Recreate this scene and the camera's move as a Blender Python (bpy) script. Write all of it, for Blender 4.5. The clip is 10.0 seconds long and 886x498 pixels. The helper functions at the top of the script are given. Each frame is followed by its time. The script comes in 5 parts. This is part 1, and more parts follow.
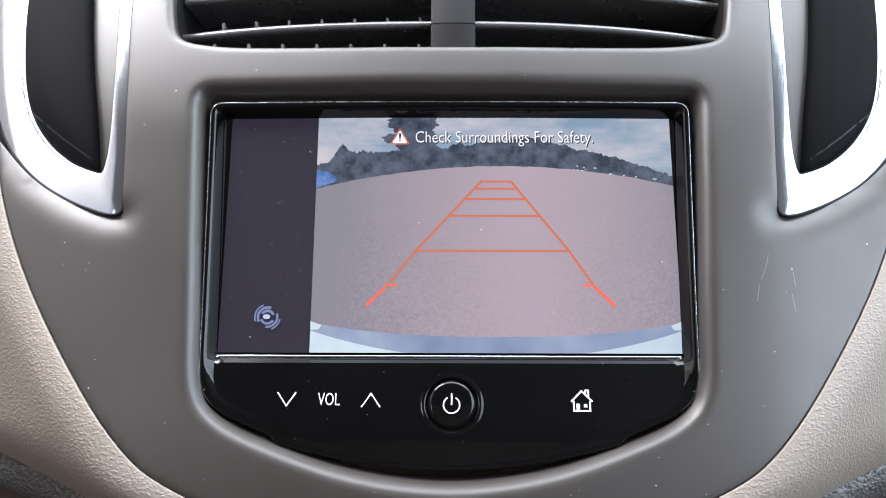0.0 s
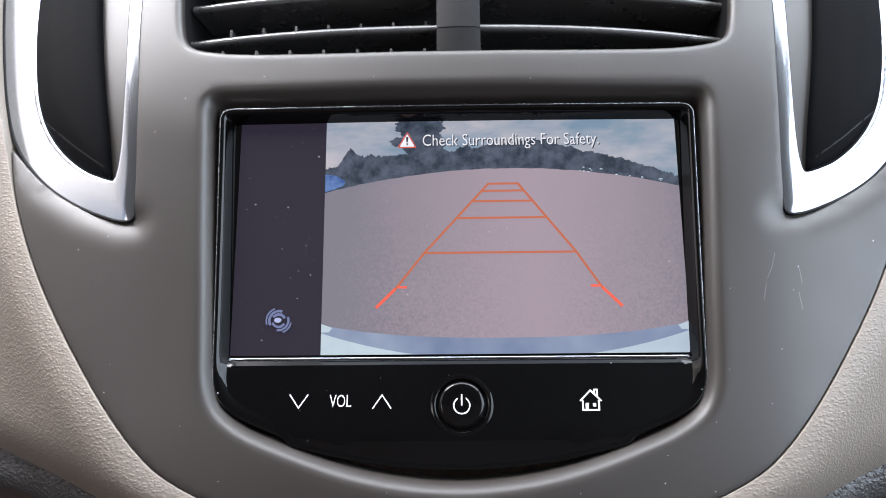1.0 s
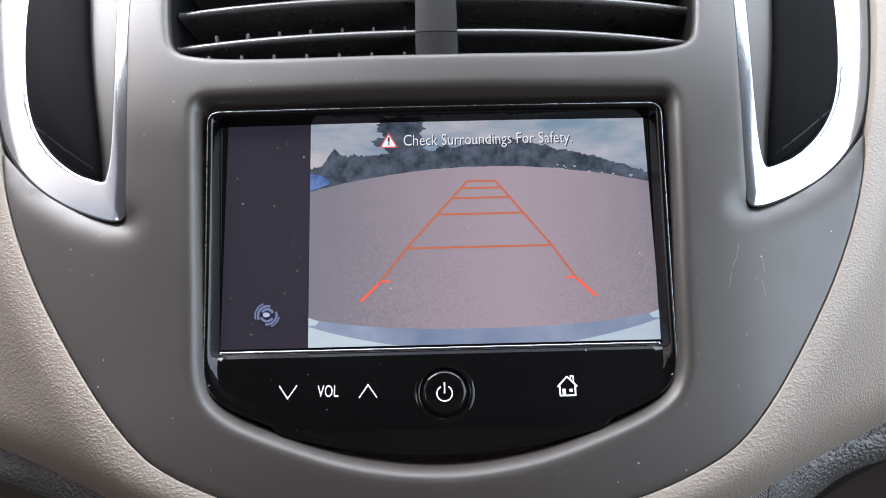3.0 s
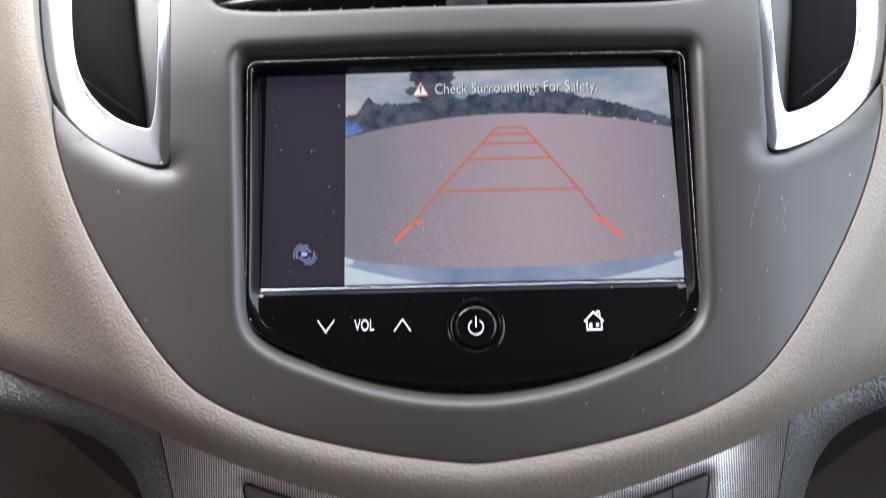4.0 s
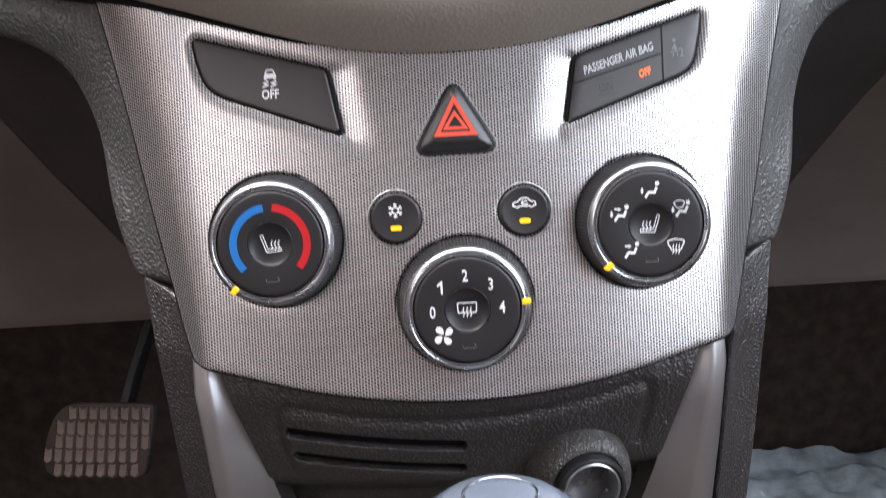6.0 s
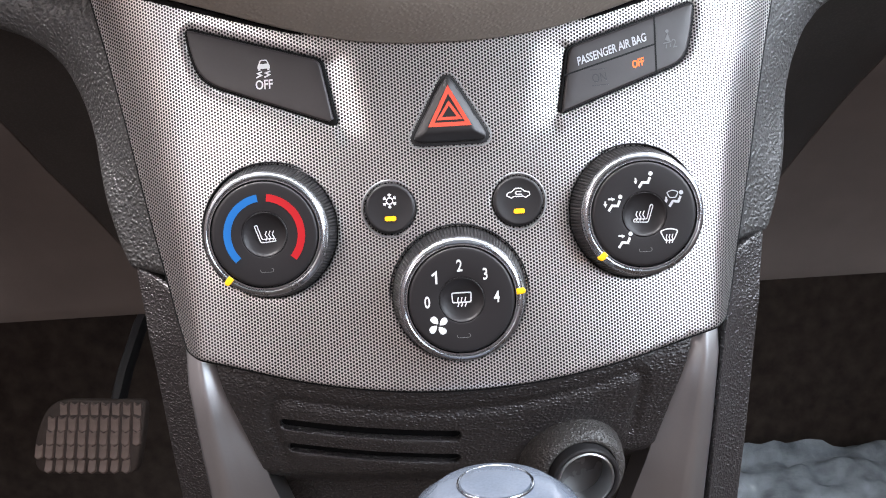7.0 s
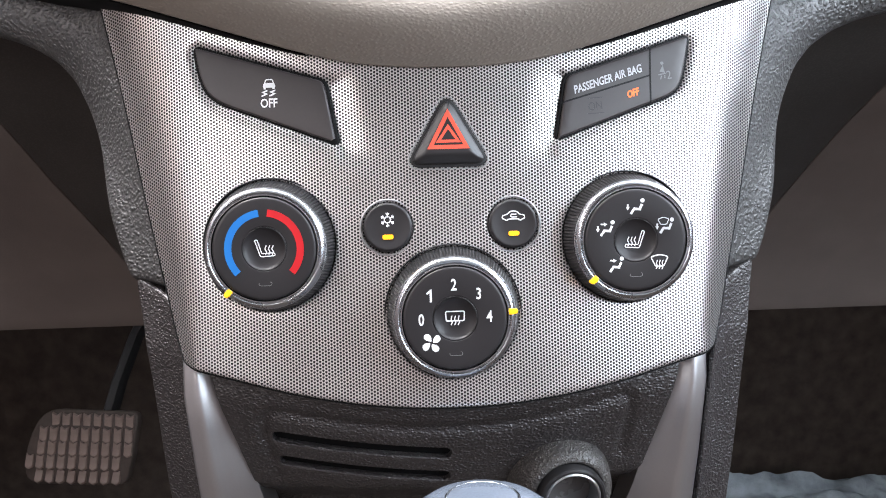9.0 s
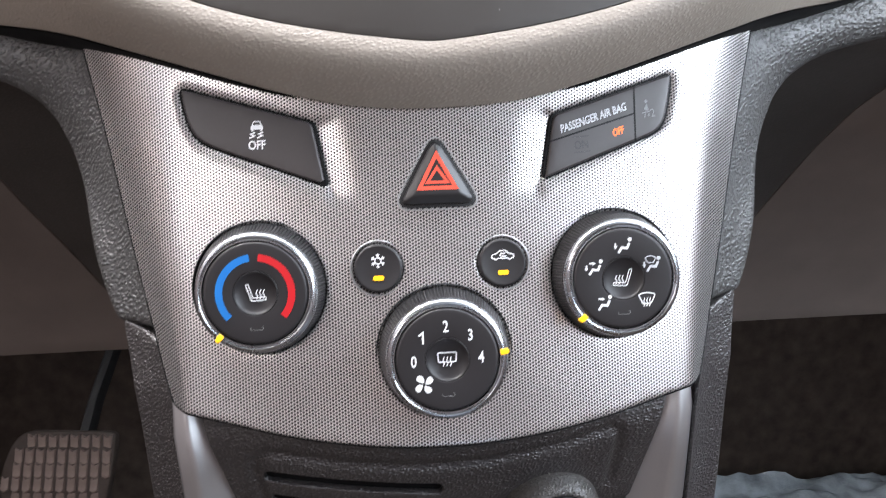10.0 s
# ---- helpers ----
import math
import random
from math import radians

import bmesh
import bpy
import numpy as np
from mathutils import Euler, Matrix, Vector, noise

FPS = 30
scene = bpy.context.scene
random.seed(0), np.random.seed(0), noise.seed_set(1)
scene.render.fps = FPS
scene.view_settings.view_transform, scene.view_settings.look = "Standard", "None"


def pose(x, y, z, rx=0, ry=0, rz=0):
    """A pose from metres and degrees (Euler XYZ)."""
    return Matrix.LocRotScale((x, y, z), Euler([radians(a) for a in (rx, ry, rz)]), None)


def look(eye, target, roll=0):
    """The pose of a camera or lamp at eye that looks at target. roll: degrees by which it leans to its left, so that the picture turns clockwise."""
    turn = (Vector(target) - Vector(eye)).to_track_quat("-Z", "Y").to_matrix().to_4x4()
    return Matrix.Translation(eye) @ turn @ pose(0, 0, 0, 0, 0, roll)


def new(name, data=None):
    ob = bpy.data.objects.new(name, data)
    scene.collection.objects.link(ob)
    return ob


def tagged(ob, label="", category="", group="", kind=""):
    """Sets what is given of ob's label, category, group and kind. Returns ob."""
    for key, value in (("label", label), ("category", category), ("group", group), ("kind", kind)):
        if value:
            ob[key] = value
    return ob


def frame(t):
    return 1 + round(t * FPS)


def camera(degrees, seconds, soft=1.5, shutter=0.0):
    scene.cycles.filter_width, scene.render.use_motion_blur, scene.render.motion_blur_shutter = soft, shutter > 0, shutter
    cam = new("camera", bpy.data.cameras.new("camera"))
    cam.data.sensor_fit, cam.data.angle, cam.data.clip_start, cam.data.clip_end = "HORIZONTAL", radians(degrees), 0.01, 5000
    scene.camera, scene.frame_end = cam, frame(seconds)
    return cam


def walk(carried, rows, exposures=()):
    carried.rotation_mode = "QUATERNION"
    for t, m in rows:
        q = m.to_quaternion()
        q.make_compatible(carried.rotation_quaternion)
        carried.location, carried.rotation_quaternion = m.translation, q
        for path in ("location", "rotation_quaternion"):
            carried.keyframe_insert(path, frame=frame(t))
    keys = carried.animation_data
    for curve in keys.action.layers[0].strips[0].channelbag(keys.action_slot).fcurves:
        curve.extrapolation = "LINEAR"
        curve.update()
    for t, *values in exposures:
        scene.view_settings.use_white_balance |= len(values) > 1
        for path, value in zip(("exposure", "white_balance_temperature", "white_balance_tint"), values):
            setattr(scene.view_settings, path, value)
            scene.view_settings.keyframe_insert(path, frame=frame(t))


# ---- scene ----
cam = camera(58.1, 10.0, soft=1.0, shutter=0.42)
PATH = [
    (0, (0.00245, -0.00644, 0.72308), (-0.00728, 0.95872, 0.46161), -0.04),
    (0.5, (0.00151, -0.01013, 0.72442), (-0.01046, 0.95581, 0.46593), -0.35),
    (1, (0.00227, -0.00863, 0.72495), (-0.01701, 0.95590, 0.46170), -0.92),
    (1.5, (0.00299, -0.01224, 0.72606), (-0.00679, 0.95478, 0.47155), -1.18),
    (2, (0.00348, -0.01247, 0.72614), (-0.00255, 0.95353, 0.46765), -1.35),
    (2.2, (0.00300, -0.01350, 0.72620), (0.00373, 0.95109, 0.46246), -1.45),
    (3.3, (-0.00112, -0.02243, 0.72541), (0.00729, 0.94312, 0.46531), -1.23),
    (3.5, (-0.00401, -0.02408, 0.72628), (0.00315, 0.94145, 0.46608), -1.28),
    (4, (-0.00553, -0.03609, 0.70969), (-0.01387, 0.92849, 0.44602), -1.50),
    (4.5, (-0.00590, -0.04306, 0.67538), (-0.00454, 0.91516, 0.38938), -1.46),
    (5, (-0.00535, -0.05084, 0.63989), (0.00646, 0.90248, 0.33817), -1.69),
    (5.2, (-0.00380, -0.05096, 0.62328), (0.01092, 0.89944, 0.31259), -1.93),
    (5.5, (-0.00549, -0.05267, 0.60687), (0.00892, 0.89344, 0.28334), -2.54),
    (6, (-0.00805, -0.05151, 0.58594), (0.00777, 0.87871, 0.21928), -3.06),
    (6.2, (-0.00796, -0.05143, 0.57950), (0.01063, 0.87704, 0.20855), -3.23),
    (7.3, (-0.00965, -0.05357, 0.58514), (0.02195, 0.87537, 0.21627), -2.63),
    (7.5, (-0.00754, -0.05427, 0.58470), (0.02559, 0.87736, 0.22280), -2.39),
    (8, (-0.01011, -0.05657, 0.58700), (0.02495, 0.87806, 0.23311), -1.81),
    (8.5, (-0.01136, -0.05822, 0.58719), (0.02078, 0.87811, 0.23756), -1.30),
    (9, (-0.00898, -0.05818, 0.58525), (0.02299, 0.88015, 0.24099), -1.12),
    (9.5, (-0.01158, -0.05870, 0.58644), (0.02016, 0.87941, 0.24156), -1.09),
    (10, (-0.01456, -0.05474, 0.59891), (0.05328, 0.88006, 0.25027), -1.13),
]
walk(cam, [(t, look(eye, target, roll)) for t, eye, target, roll in PATH],
     exposures=[(0.0, 0.46, 6350, 12), (1.0, 0.20, 6350, 12), (2.2, 0.21, 6350, 12), (3.5, 0.13, 6350, 12), (4.5, 0.16, 6500, 13), (5.0, 0.42, 6550, 14), (5.5, 0.44, 6600, 14),
                (6.2, 0.66, 6600, 14), (7.5, 0.84, 6550, 13), (9.0, 0.96, 6500, 12), (10.0, 0.93, 6500, 12)])

from mathutils.geometry import delaunay_2d_cdt

# ---- world, light ----
world = bpy.data.worlds.new("world")
scene.world = world
world.use_nodes = True
wn = world.node_tree.nodes
sky = wn.new("ShaderNodeTexSky")
sky.sky_type = "NISHITA"
sky.sun_disc = False
sky.sun_elevation = radians(35)
sky.sun_rotation = radians(-110)
wn["Background"].inputs["Strength"].default_value = 0.08
world.node_tree.links.new(sky.outputs[0], wn["Background"].inputs[0])


def lamp(name, eye, target, size_x, size_y, energy, colour):
    data = bpy.data.lights.new(name, "AREA")
    data.shape, data.size, data.size_y = "RECTANGLE", size_x, size_y
    data.energy, data.color = energy, colour
    ob = new(name, data)
    ob.matrix_world = look(eye, target)
    return ob


# daylight in the window openings: driver's side warm, passenger's side cool
lamp("window_light_left", (-0.705, 0.20, 1.04), (0.0, 0.15, 0.91), 0.45, 0.44, 0.8, (1.0, 0.91, 0.85))
lamp("window_light_left_rear", (-0.705, -0.77, 1.09), (0.0, -0.60, 1.00), 0.32, 0.26, 1.5, (1.0, 0.93, 0.88))
lamp("window_light_right", (0.705, 0.20, 0.97), (0.0, 0.20, 0.93), 0.44, 0.56, 5.0, (0.80, 0.90, 1.0))
lamp("window_light_passenger", (0.705, -0.25, 0.97), (0.0, -0.25, 0.93), 0.44, 0.56, 5.6, (0.80, 0.90, 1.0))
lamp("window_light_right_rear", (0.705, -0.69, 0.97), (0.0, -0.69, 0.93), 0.44, 0.56, 3.4, (0.82, 0.91, 1.0))
lamp("windscreen_light_left", (-0.40, 0.31, 1.175), (-0.40, -0.05, 0.60), 0.40, 0.44, 13.0, (0.97, 0.96, 0.97))
lamp("windscreen_light", (0.0, 0.31, 1.175), (0.0, -0.05, 0.60), 0.40, 0.44, 4.4, (0.90, 0.95, 1.0))
lamp("windscreen_light_right", (0.40, 0.31, 1.175), (0.40, -0.05, 0.60), 0.40, 0.44, 5.8, (0.86, 0.93, 1.0))

# ---- materials ----
def nodes_of(name):
    m = bpy.data.materials.new(name)
    m.use_nodes = True
    nt = m.node_tree
    return m, nt, nt.nodes["Principled BSDF"]


def node(nt, kind, **values):
    n = nt.nodes.new(kind)
    for key, value in values.items():
        if key == "operation":
            n.operation = value
        elif key == "data_type":
            n.data_type = value
        elif key == "feature":
            n.feature = value
        elif key == "wave_profile":
            n.wave_profile = value
        else:
            n.inputs[key].default_value = value
    return n


def math_node(nt, op, a, b=0.0):
    n = nt.nodes.new("ShaderNodeMath")
    n.operation = op
    for i, v in enumerate((a, b)):
        if isinstance(v, (int, float)):
            n.inputs[i].default_value = v
        else:
            nt.links.new(v, n.inputs[i])
    return n.outputs[0]


def ramp(nt, fac, stops):
    n = nt.nodes.new("ShaderNodeValToRGB")
    els = n.color_ramp.elements
    while len(els) < len(stops):
        els.new(0.5)
    for e, (p, c) in zip(els, stops):
        e.position = p
        e.color = (*c, 1) if len(c) == 3 else c
    nt.links.new(fac, n.inputs[0])
    return n.outputs[0]


def coords(nt):
    return nt.nodes.new("ShaderNodeTexCoord").outputs["Object"]


def noise_tex(nt, vec, scale, detail=3.0, rough=0.5):
    n = node(nt, "ShaderNodeTexNoise", Scale=scale, Detail=detail, Roughness=rough)
    nt.links.new(vec, n.inputs["Vector"])
    return n.outputs["Fac"]


def bump(nt, bsdf, height, strength, distance):
    n = node(nt, "ShaderNodeBump", Strength=strength, Distance=distance)
    nt.links.new(height, n.inputs["Height"])
    nt.links.new(n.outputs[0], bsdf.inputs["Normal"])


def tint(c, k):
    return tuple(max(0.0, v * k) for v in c)


def plastic(name, base, rough, vary=0.12, fine=0.02, spec=0.5, metal=0.0, blotch=28.0, coat=0.0, smear=0.08):
    """Moulded plastic or metal: blotches of wear, fine speckle in the gloss and a slight orange peel."""
    m, nt, b = nodes_of(name)
    vec = coords(nt)
    big, small = noise_tex(nt, vec, blotch, 4), noise_tex(nt, vec, 1400.0, 2)
    mix = math_node(nt, "ADD", math_node(nt, "MULTIPLY", big, 0.7), math_node(nt, "MULTIPLY", small, 0.3))
    nt.links.new(ramp(nt, mix, [(0.3, tint(base, 1 - vary)), (0.7, tint(base, 1 + vary))]), b.inputs["Base Color"])
    r = math_node(nt, "ADD", rough - smear, math_node(nt, "MULTIPLY", noise_tex(nt, vec, 60.0, 5, 0.65), smear * 2))
    nt.links.new(r, b.inputs["Roughness"])
    b.inputs["Metallic"].default_value = metal
    b.inputs["Specular IOR Level"].default_value = spec
    b.inputs["Coat Weight"].default_value = coat
    b.inputs["Coat Roughness"].default_value = 0.08
    if fine:
        bump(nt, b, noise_tex(nt, vec, 2200.0, 2), fine, 0.0003)
    return m


def grained(name, base, rough, scale, strength, depth, vary=0.15, spec=0.5, stretch=(1, 1, 1), crease=0.6):
    """Leather-grained moulding: pebbles with creases between them, uneven in size."""
    m, nt, b = nodes_of(name)
    mp = nt.nodes.new("ShaderNodeMapping")
    mp.inputs["Scale"].default_value = stretch
    nt.links.new(coords(nt), mp.inputs["Vector"])
    vec = mp.outputs[0]
    warp = node(nt, "ShaderNodeTexNoise", Scale=scale * 0.45, Detail=3.0)
    nt.links.new(vec, warp.inputs["Vector"])
    add = nt.nodes.new("ShaderNodeVectorMath")
    add.operation = "MULTIPLY_ADD"
    nt.links.new(warp.outputs["Color"], add.inputs[0])
    add.inputs[1].default_value = (0.9 / scale,) * 3
    nt.links.new(vec, add.inputs[2])
    cell = node(nt, "ShaderNodeTexVoronoi", feature="SMOOTH_F1", Scale=scale, Smoothness=0.45)
    nt.links.new(add.outputs[0], cell.inputs["Vector"])
    groove = nt.nodes.new("ShaderNodeMapRange")
    groove.interpolation_type = "SMOOTHSTEP"
    groove.inputs["From Min"].default_value = 0.62
    groove.inputs["From Max"].default_value = 0.12
    nt.links.new(cell.outputs["Distance"], groove.inputs["Value"])
    pebble = groove.outputs["Result"]
    soft = noise_tex(nt, add.outputs[0], scale * 0.8, 2)
    h = math_node(nt, "ADD", math_node(nt, "MULTIPLY", pebble, crease), math_node(nt, "MULTIPLY", soft, 1.1))
    bump(nt, b, h, strength, depth)
    big = noise_tex(nt, vec, 22.0, 4)
    shade = math_node(nt, "ADD", math_node(nt, "MULTIPLY", big, 0.75), math_node(nt, "MULTIPLY", pebble, 0.25))
    nt.links.new(ramp(nt, shade, [(0.3, tint(base, 1 - vary)), (0.75, tint(base, 1 + vary))]), b.inputs["Base Color"])
    nt.links.new(math_node(nt, "ADD", rough - 0.08, math_node(nt, "MULTIPLY", noise_tex(nt, vec, 45.0, 4), 0.16)), b.inputs["Roughness"])
    b.inputs["Specular IOR Level"].default_value = spec
    return m


def mesh_metal(name, base, rough, pitch):
    """Satin metal face pierced by staggered rows of small holes, each tapering downwards."""
    m, nt, b = nodes_of(name)
    vec = coords(nt)
    sep = nt.nodes.new("ShaderNodeSeparateXYZ")
    nt.links.new(vec, sep.inputs[0])
    x = math_node(nt, "ADD", math_node(nt, "DIVIDE", sep.outputs[1], pitch), 1000.0)
    y = math_node(nt, "ADD", math_node(nt, "DIVIDE", sep.outputs[0], pitch), 1000.0 * 1.7320508)

    def lattice(dx, dy):
        ax = math_node(nt, "SUBTRACT", math_node(nt, "MODULO", math_node(nt, "ADD", x, dx), 1.0), 0.5)
        ay = math_node(nt, "SUBTRACT", math_node(nt, "MODULO", math_node(nt, "ADD", y, dy), 1.7320508), 0.8660254)
        disc = math_node(nt, "SQRT", math_node(nt, "ADD", math_node(nt, "MULTIPLY", ax, ax), math_node(nt, "MULTIPLY", ay, ay)))
        wedge = math_node(nt, "MAXIMUM", ax, math_node(nt, "SUBTRACT", math_node(nt, "MULTIPLY", math_node(nt, "ABSOLUTE", ay), 0.866), math_node(nt, "MULTIPLY", ax, 0.5)))
        return math_node(nt, "ADD", math_node(nt, "MULTIPLY", disc, 0.62), math_node(nt, "MULTIPLY", wedge, 0.5))
    d = math_node(nt, "MINIMUM", lattice(0.0, 0.0), lattice(0.5, 0.8660254))
    hole = ramp(nt, d, [(0.300, (0, 0, 0)), (0.43, (1, 1, 1))])
    big = noise_tex(nt, vec, 35.0, 4)
    metal = ramp(nt, big, [(0.3, tint(base, 0.93)), (0.7, tint(base, 1.05))])
    mix = nt.nodes.new("ShaderNodeMix")
    mix.data_type = "RGBA"
    nt.links.new(hole, mix.inputs["Factor"])
    mix.inputs["A"].default_value = (0.012, 0.011, 0.012, 1)
    nt.links.new(metal, mix.inputs["B"])
    nt.links.new(mix.outputs["Result"], b.inputs["Base Color"])
    nt.links.new(math_node(nt, "MULTIPLY", hole, 0.92), b.inputs["Metallic"])
    nt.links.new(math_node(nt, "ADD", rough - 0.05, math_node(nt, "MULTIPLY", noise_tex(nt, vec, 90.0, 4), 0.1)), b.inputs["Roughness"])
    b.inputs["Specular IOR Level"].default_value = 0.3
    bump(nt, b, hole, 0.05, 0.0002)
    return m


def lit(name, base, glow, strength, rough=0.3):
    """Something given a glow: a display's picture, a tell-tale or a knob's pointer mark."""
    m, nt, b = nodes_of(name)
    b.inputs["Base Color"].default_value = (*base, 1)
    b.inputs["Roughness"].default_value = rough
    b.inputs["Specular IOR Level"].default_value = 0.25
    b.inputs["Emission Color"].default_value = (*glow, 1)
    b.inputs["Emission Strength"].default_value = strength
    return m


def lit_noise(name, low, high, scale, detail=5.0, stretch=(1, 1, 1), strength=1.0, spread=(0.35, 0.65)):
    """A patch of a display's picture whose colour wanders between two tones."""
    m, nt, b = nodes_of(name)
    vec = coords(nt)
    mp = nt.nodes.new("ShaderNodeMapping")
    mp.inputs["Scale"].default_value = stretch
    nt.links.new(vec, mp.inputs["Vector"])
    col = ramp(nt, noise_tex(nt, mp.outputs[0], scale, detail, 0.6), [(spread[0], low), (spread[1], high)])
    b.inputs["Base Color"].default_value = (0.01, 0.01, 0.01, 1)
    b.inputs["Roughness"].default_value = 0.25
    b.inputs["Specular IOR Level"].default_value = 0.25
    nt.links.new(col, b.inputs["Emission Color"])
    b.inputs["Emission Strength"].default_value = strength
    return m


FASCIA = plastic("taupe_satin_plastic", (0.029, 0.0245, 0.0215), 0.42, vary=0.08, fine=0.03, spec=0.58, blotch=14.0)
CREAM = grained("cream_grained_vinyl", (0.25, 0.216, 0.183), 0.52, 900.0, 0.75, 0.00020, vary=0.07, spec=0.35, stretch=(0.8, 1.25, 1.2), crease=0.7)
DARK_GRAIN = grained("charcoal_grained_plastic", (0.080, 0.079, 0.078), 0.41, 760.0, 1.0, 0.00045, spec=0.62, stretch=(0.8, 1.0, 1.25), crease=0.8)
BLACK_GRAIN = grained("black_grained_plastic", (0.030, 0.026, 0.026), 0.40, 1050.0, 1.0, 0.00032, spec=0.85, stretch=(0.75, 1.0, 1.25), crease=0.8)
# the socket collar's grain, paler than the bin's
COLLAR_GRAIN = grained("paler_grained_collar", (0.058, 0.052, 0.048), 0.42, 1100.0, 1.0, 0.00032, spec=0.8, crease=0.7)
FOOT_GRAIN = grained("dull_grained_plastic", (0.078, 0.072, 0.068), 0.55, 900.0, 0.3, 0.0002, spec=0.3, crease=0.4)
MESH = mesh_metal("pierced_satin_metal", (0.81, 0.782, 0.772), 0.31, 0.00110)
CHROME = plastic("polished_chrome", (0.43, 0.455, 0.49), 0.19, vary=0.02, fine=0.0, metal=1.0, smear=0.025)
SATIN = plastic("brushed_satin_silver", (0.62, 0.63, 0.645), 0.38, vary=0.04, fine=0.02, metal=1.0)
GLOSS = plastic("gloss_black_plastic", (0.0016, 0.0016, 0.0018), 0.05, vary=0.3, fine=0.0, spec=0.30, smear=0.02)
BLACK = plastic("satin_black_plastic", (0.020, 0.019, 0.020), 0.34, fine=0.02)
DUCT = plastic("dark_duct_plastic", (0.004, 0.004, 0.0045), 0.6, fine=0.0, spec=0.2)
DRUM = plastic("dull_black_plastic", (0.004, 0.004, 0.0045), 0.65, fine=0.03, spec=0.03)
SOFT_BLACK = plastic("matt_black_plastic", (0.012, 0.012, 0.013), 0.55, fine=0.04)
SWITCH_FACE = plastic("brownish_charcoal_plastic", (0.042, 0.036, 0.036), 0.40, vary=0.08, fine=0.04)
DIVIDER = plastic("dull_charcoal_plastic", (0.011, 0.0105, 0.011), 0.6, fine=0.03, spec=0.1)
SWITCH = plastic("charcoal_switch_plastic", (0.020, 0.018, 0.019), 0.42, vary=0.08, fine=0.04, spec=0.36)
VANE = plastic("dark_grey_vane_plastic", (0.060, 0.058, 0.058), 0.28, fine=0.02, spec=0.9)
RUBBER = plastic("worn_grey_rubber", (0.27, 0.208, 0.183), 0.6, vary=0.25, fine=0.1, blotch=90.0)
PAD_RUBBER = plastic("dark_pad_rubber", (0.075, 0.058, 0.050), 0.75, vary=0.3, fine=0.1, blotch=70.0)
CARPET = plastic("dark_carpet", (0.068, 0.055, 0.047), 0.95, vary=0.4, fine=0.6, spec=0.1, blotch=60.0)
GREY_PANEL = plastic("grey_footwell_plastic", (0.20, 0.172, 0.158), 0.6, fine=0.1)
# FILM's pale blue base and strong mottling stand in for reflections on it
FILM = plastic("crumpled_clear_film", (0.38, 0.44, 0.48), 0.12, vary=0.55, fine=0.0, spec=0.9, blotch=40.0)
KNOB_GLOSS = plastic("smoky_gloss_plastic", (0.085, 0.10, 0.125), 0.20, vary=0.25, fine=0.0, coat=0.35, smear=0.08)
PRINT = plastic("white_print", (0.80, 0.80, 0.80), 0.5, vary=0.03, fine=0.0)
PALE_PRINT = plastic("pale_print", (0.52, 0.53, 0.55), 0.5, vary=0.03, fine=0.0)
RED_PRINT = plastic("red_print", (0.80, 0.085, 0.045), 0.45, vary=0.04, fine=0.0)
CRIMSON_PRINT = plastic("crimson_print", (0.50, 0.008, 0.013), 0.45, vary=0.04, fine=0.0)
BLUE_PRINT = plastic("blue_print", (0.006, 0.15, 0.45), 0.45, vary=0.05, fine=0.0)
OUTLINE_PRINT = plastic("pale_grey_outline", (0.17, 0.17, 0.17), 0.5, fine=0.0)
RING = plastic("satin_chrome", (0.44, 0.455, 0.48), 0.27, vary=0.04, fine=0.05, metal=1.0, smear=0.06)
FAINT_PRINT = plastic("faint_dark_print", (0.021, 0.021, 0.022), 0.5, fine=0.0)
AMBER = lit("amber_lamp", (0.6, 0.3, 0.02), (1.0, 0.44, 0.0), 0.8)
# YELLOW adds a glow to the knobs' pointer marks, which are no lamps
YELLOW = lit("glowing_yellow", (0.6, 0.4, 0.02), (1.0, 0.42, 0.0), 0.50)
ORANGE = lit("orange_lamp", (0.4, 0.1, 0.03), (1.0, 0.16, 0.03), 0.85)
ICON = lit("backlit_white", (0.7, 0.7, 0.7), (0.85, 0.9, 1.0), 0.35)
LINING = plastic("grey_headlining", (0.15, 0.145, 0.14), 0.9, fine=0.3)
SHELL = plastic("brown_shell", (0.14, 0.108, 0.099), 0.8, fine=0.2)
SCRATCH = plastic("scratched_plastic", (0.17, 0.165, 0.16), 0.6, fine=0.0)
DUST = plastic("pale_dust", (0.7, 0.7, 0.68), 0.9, fine=0.0)
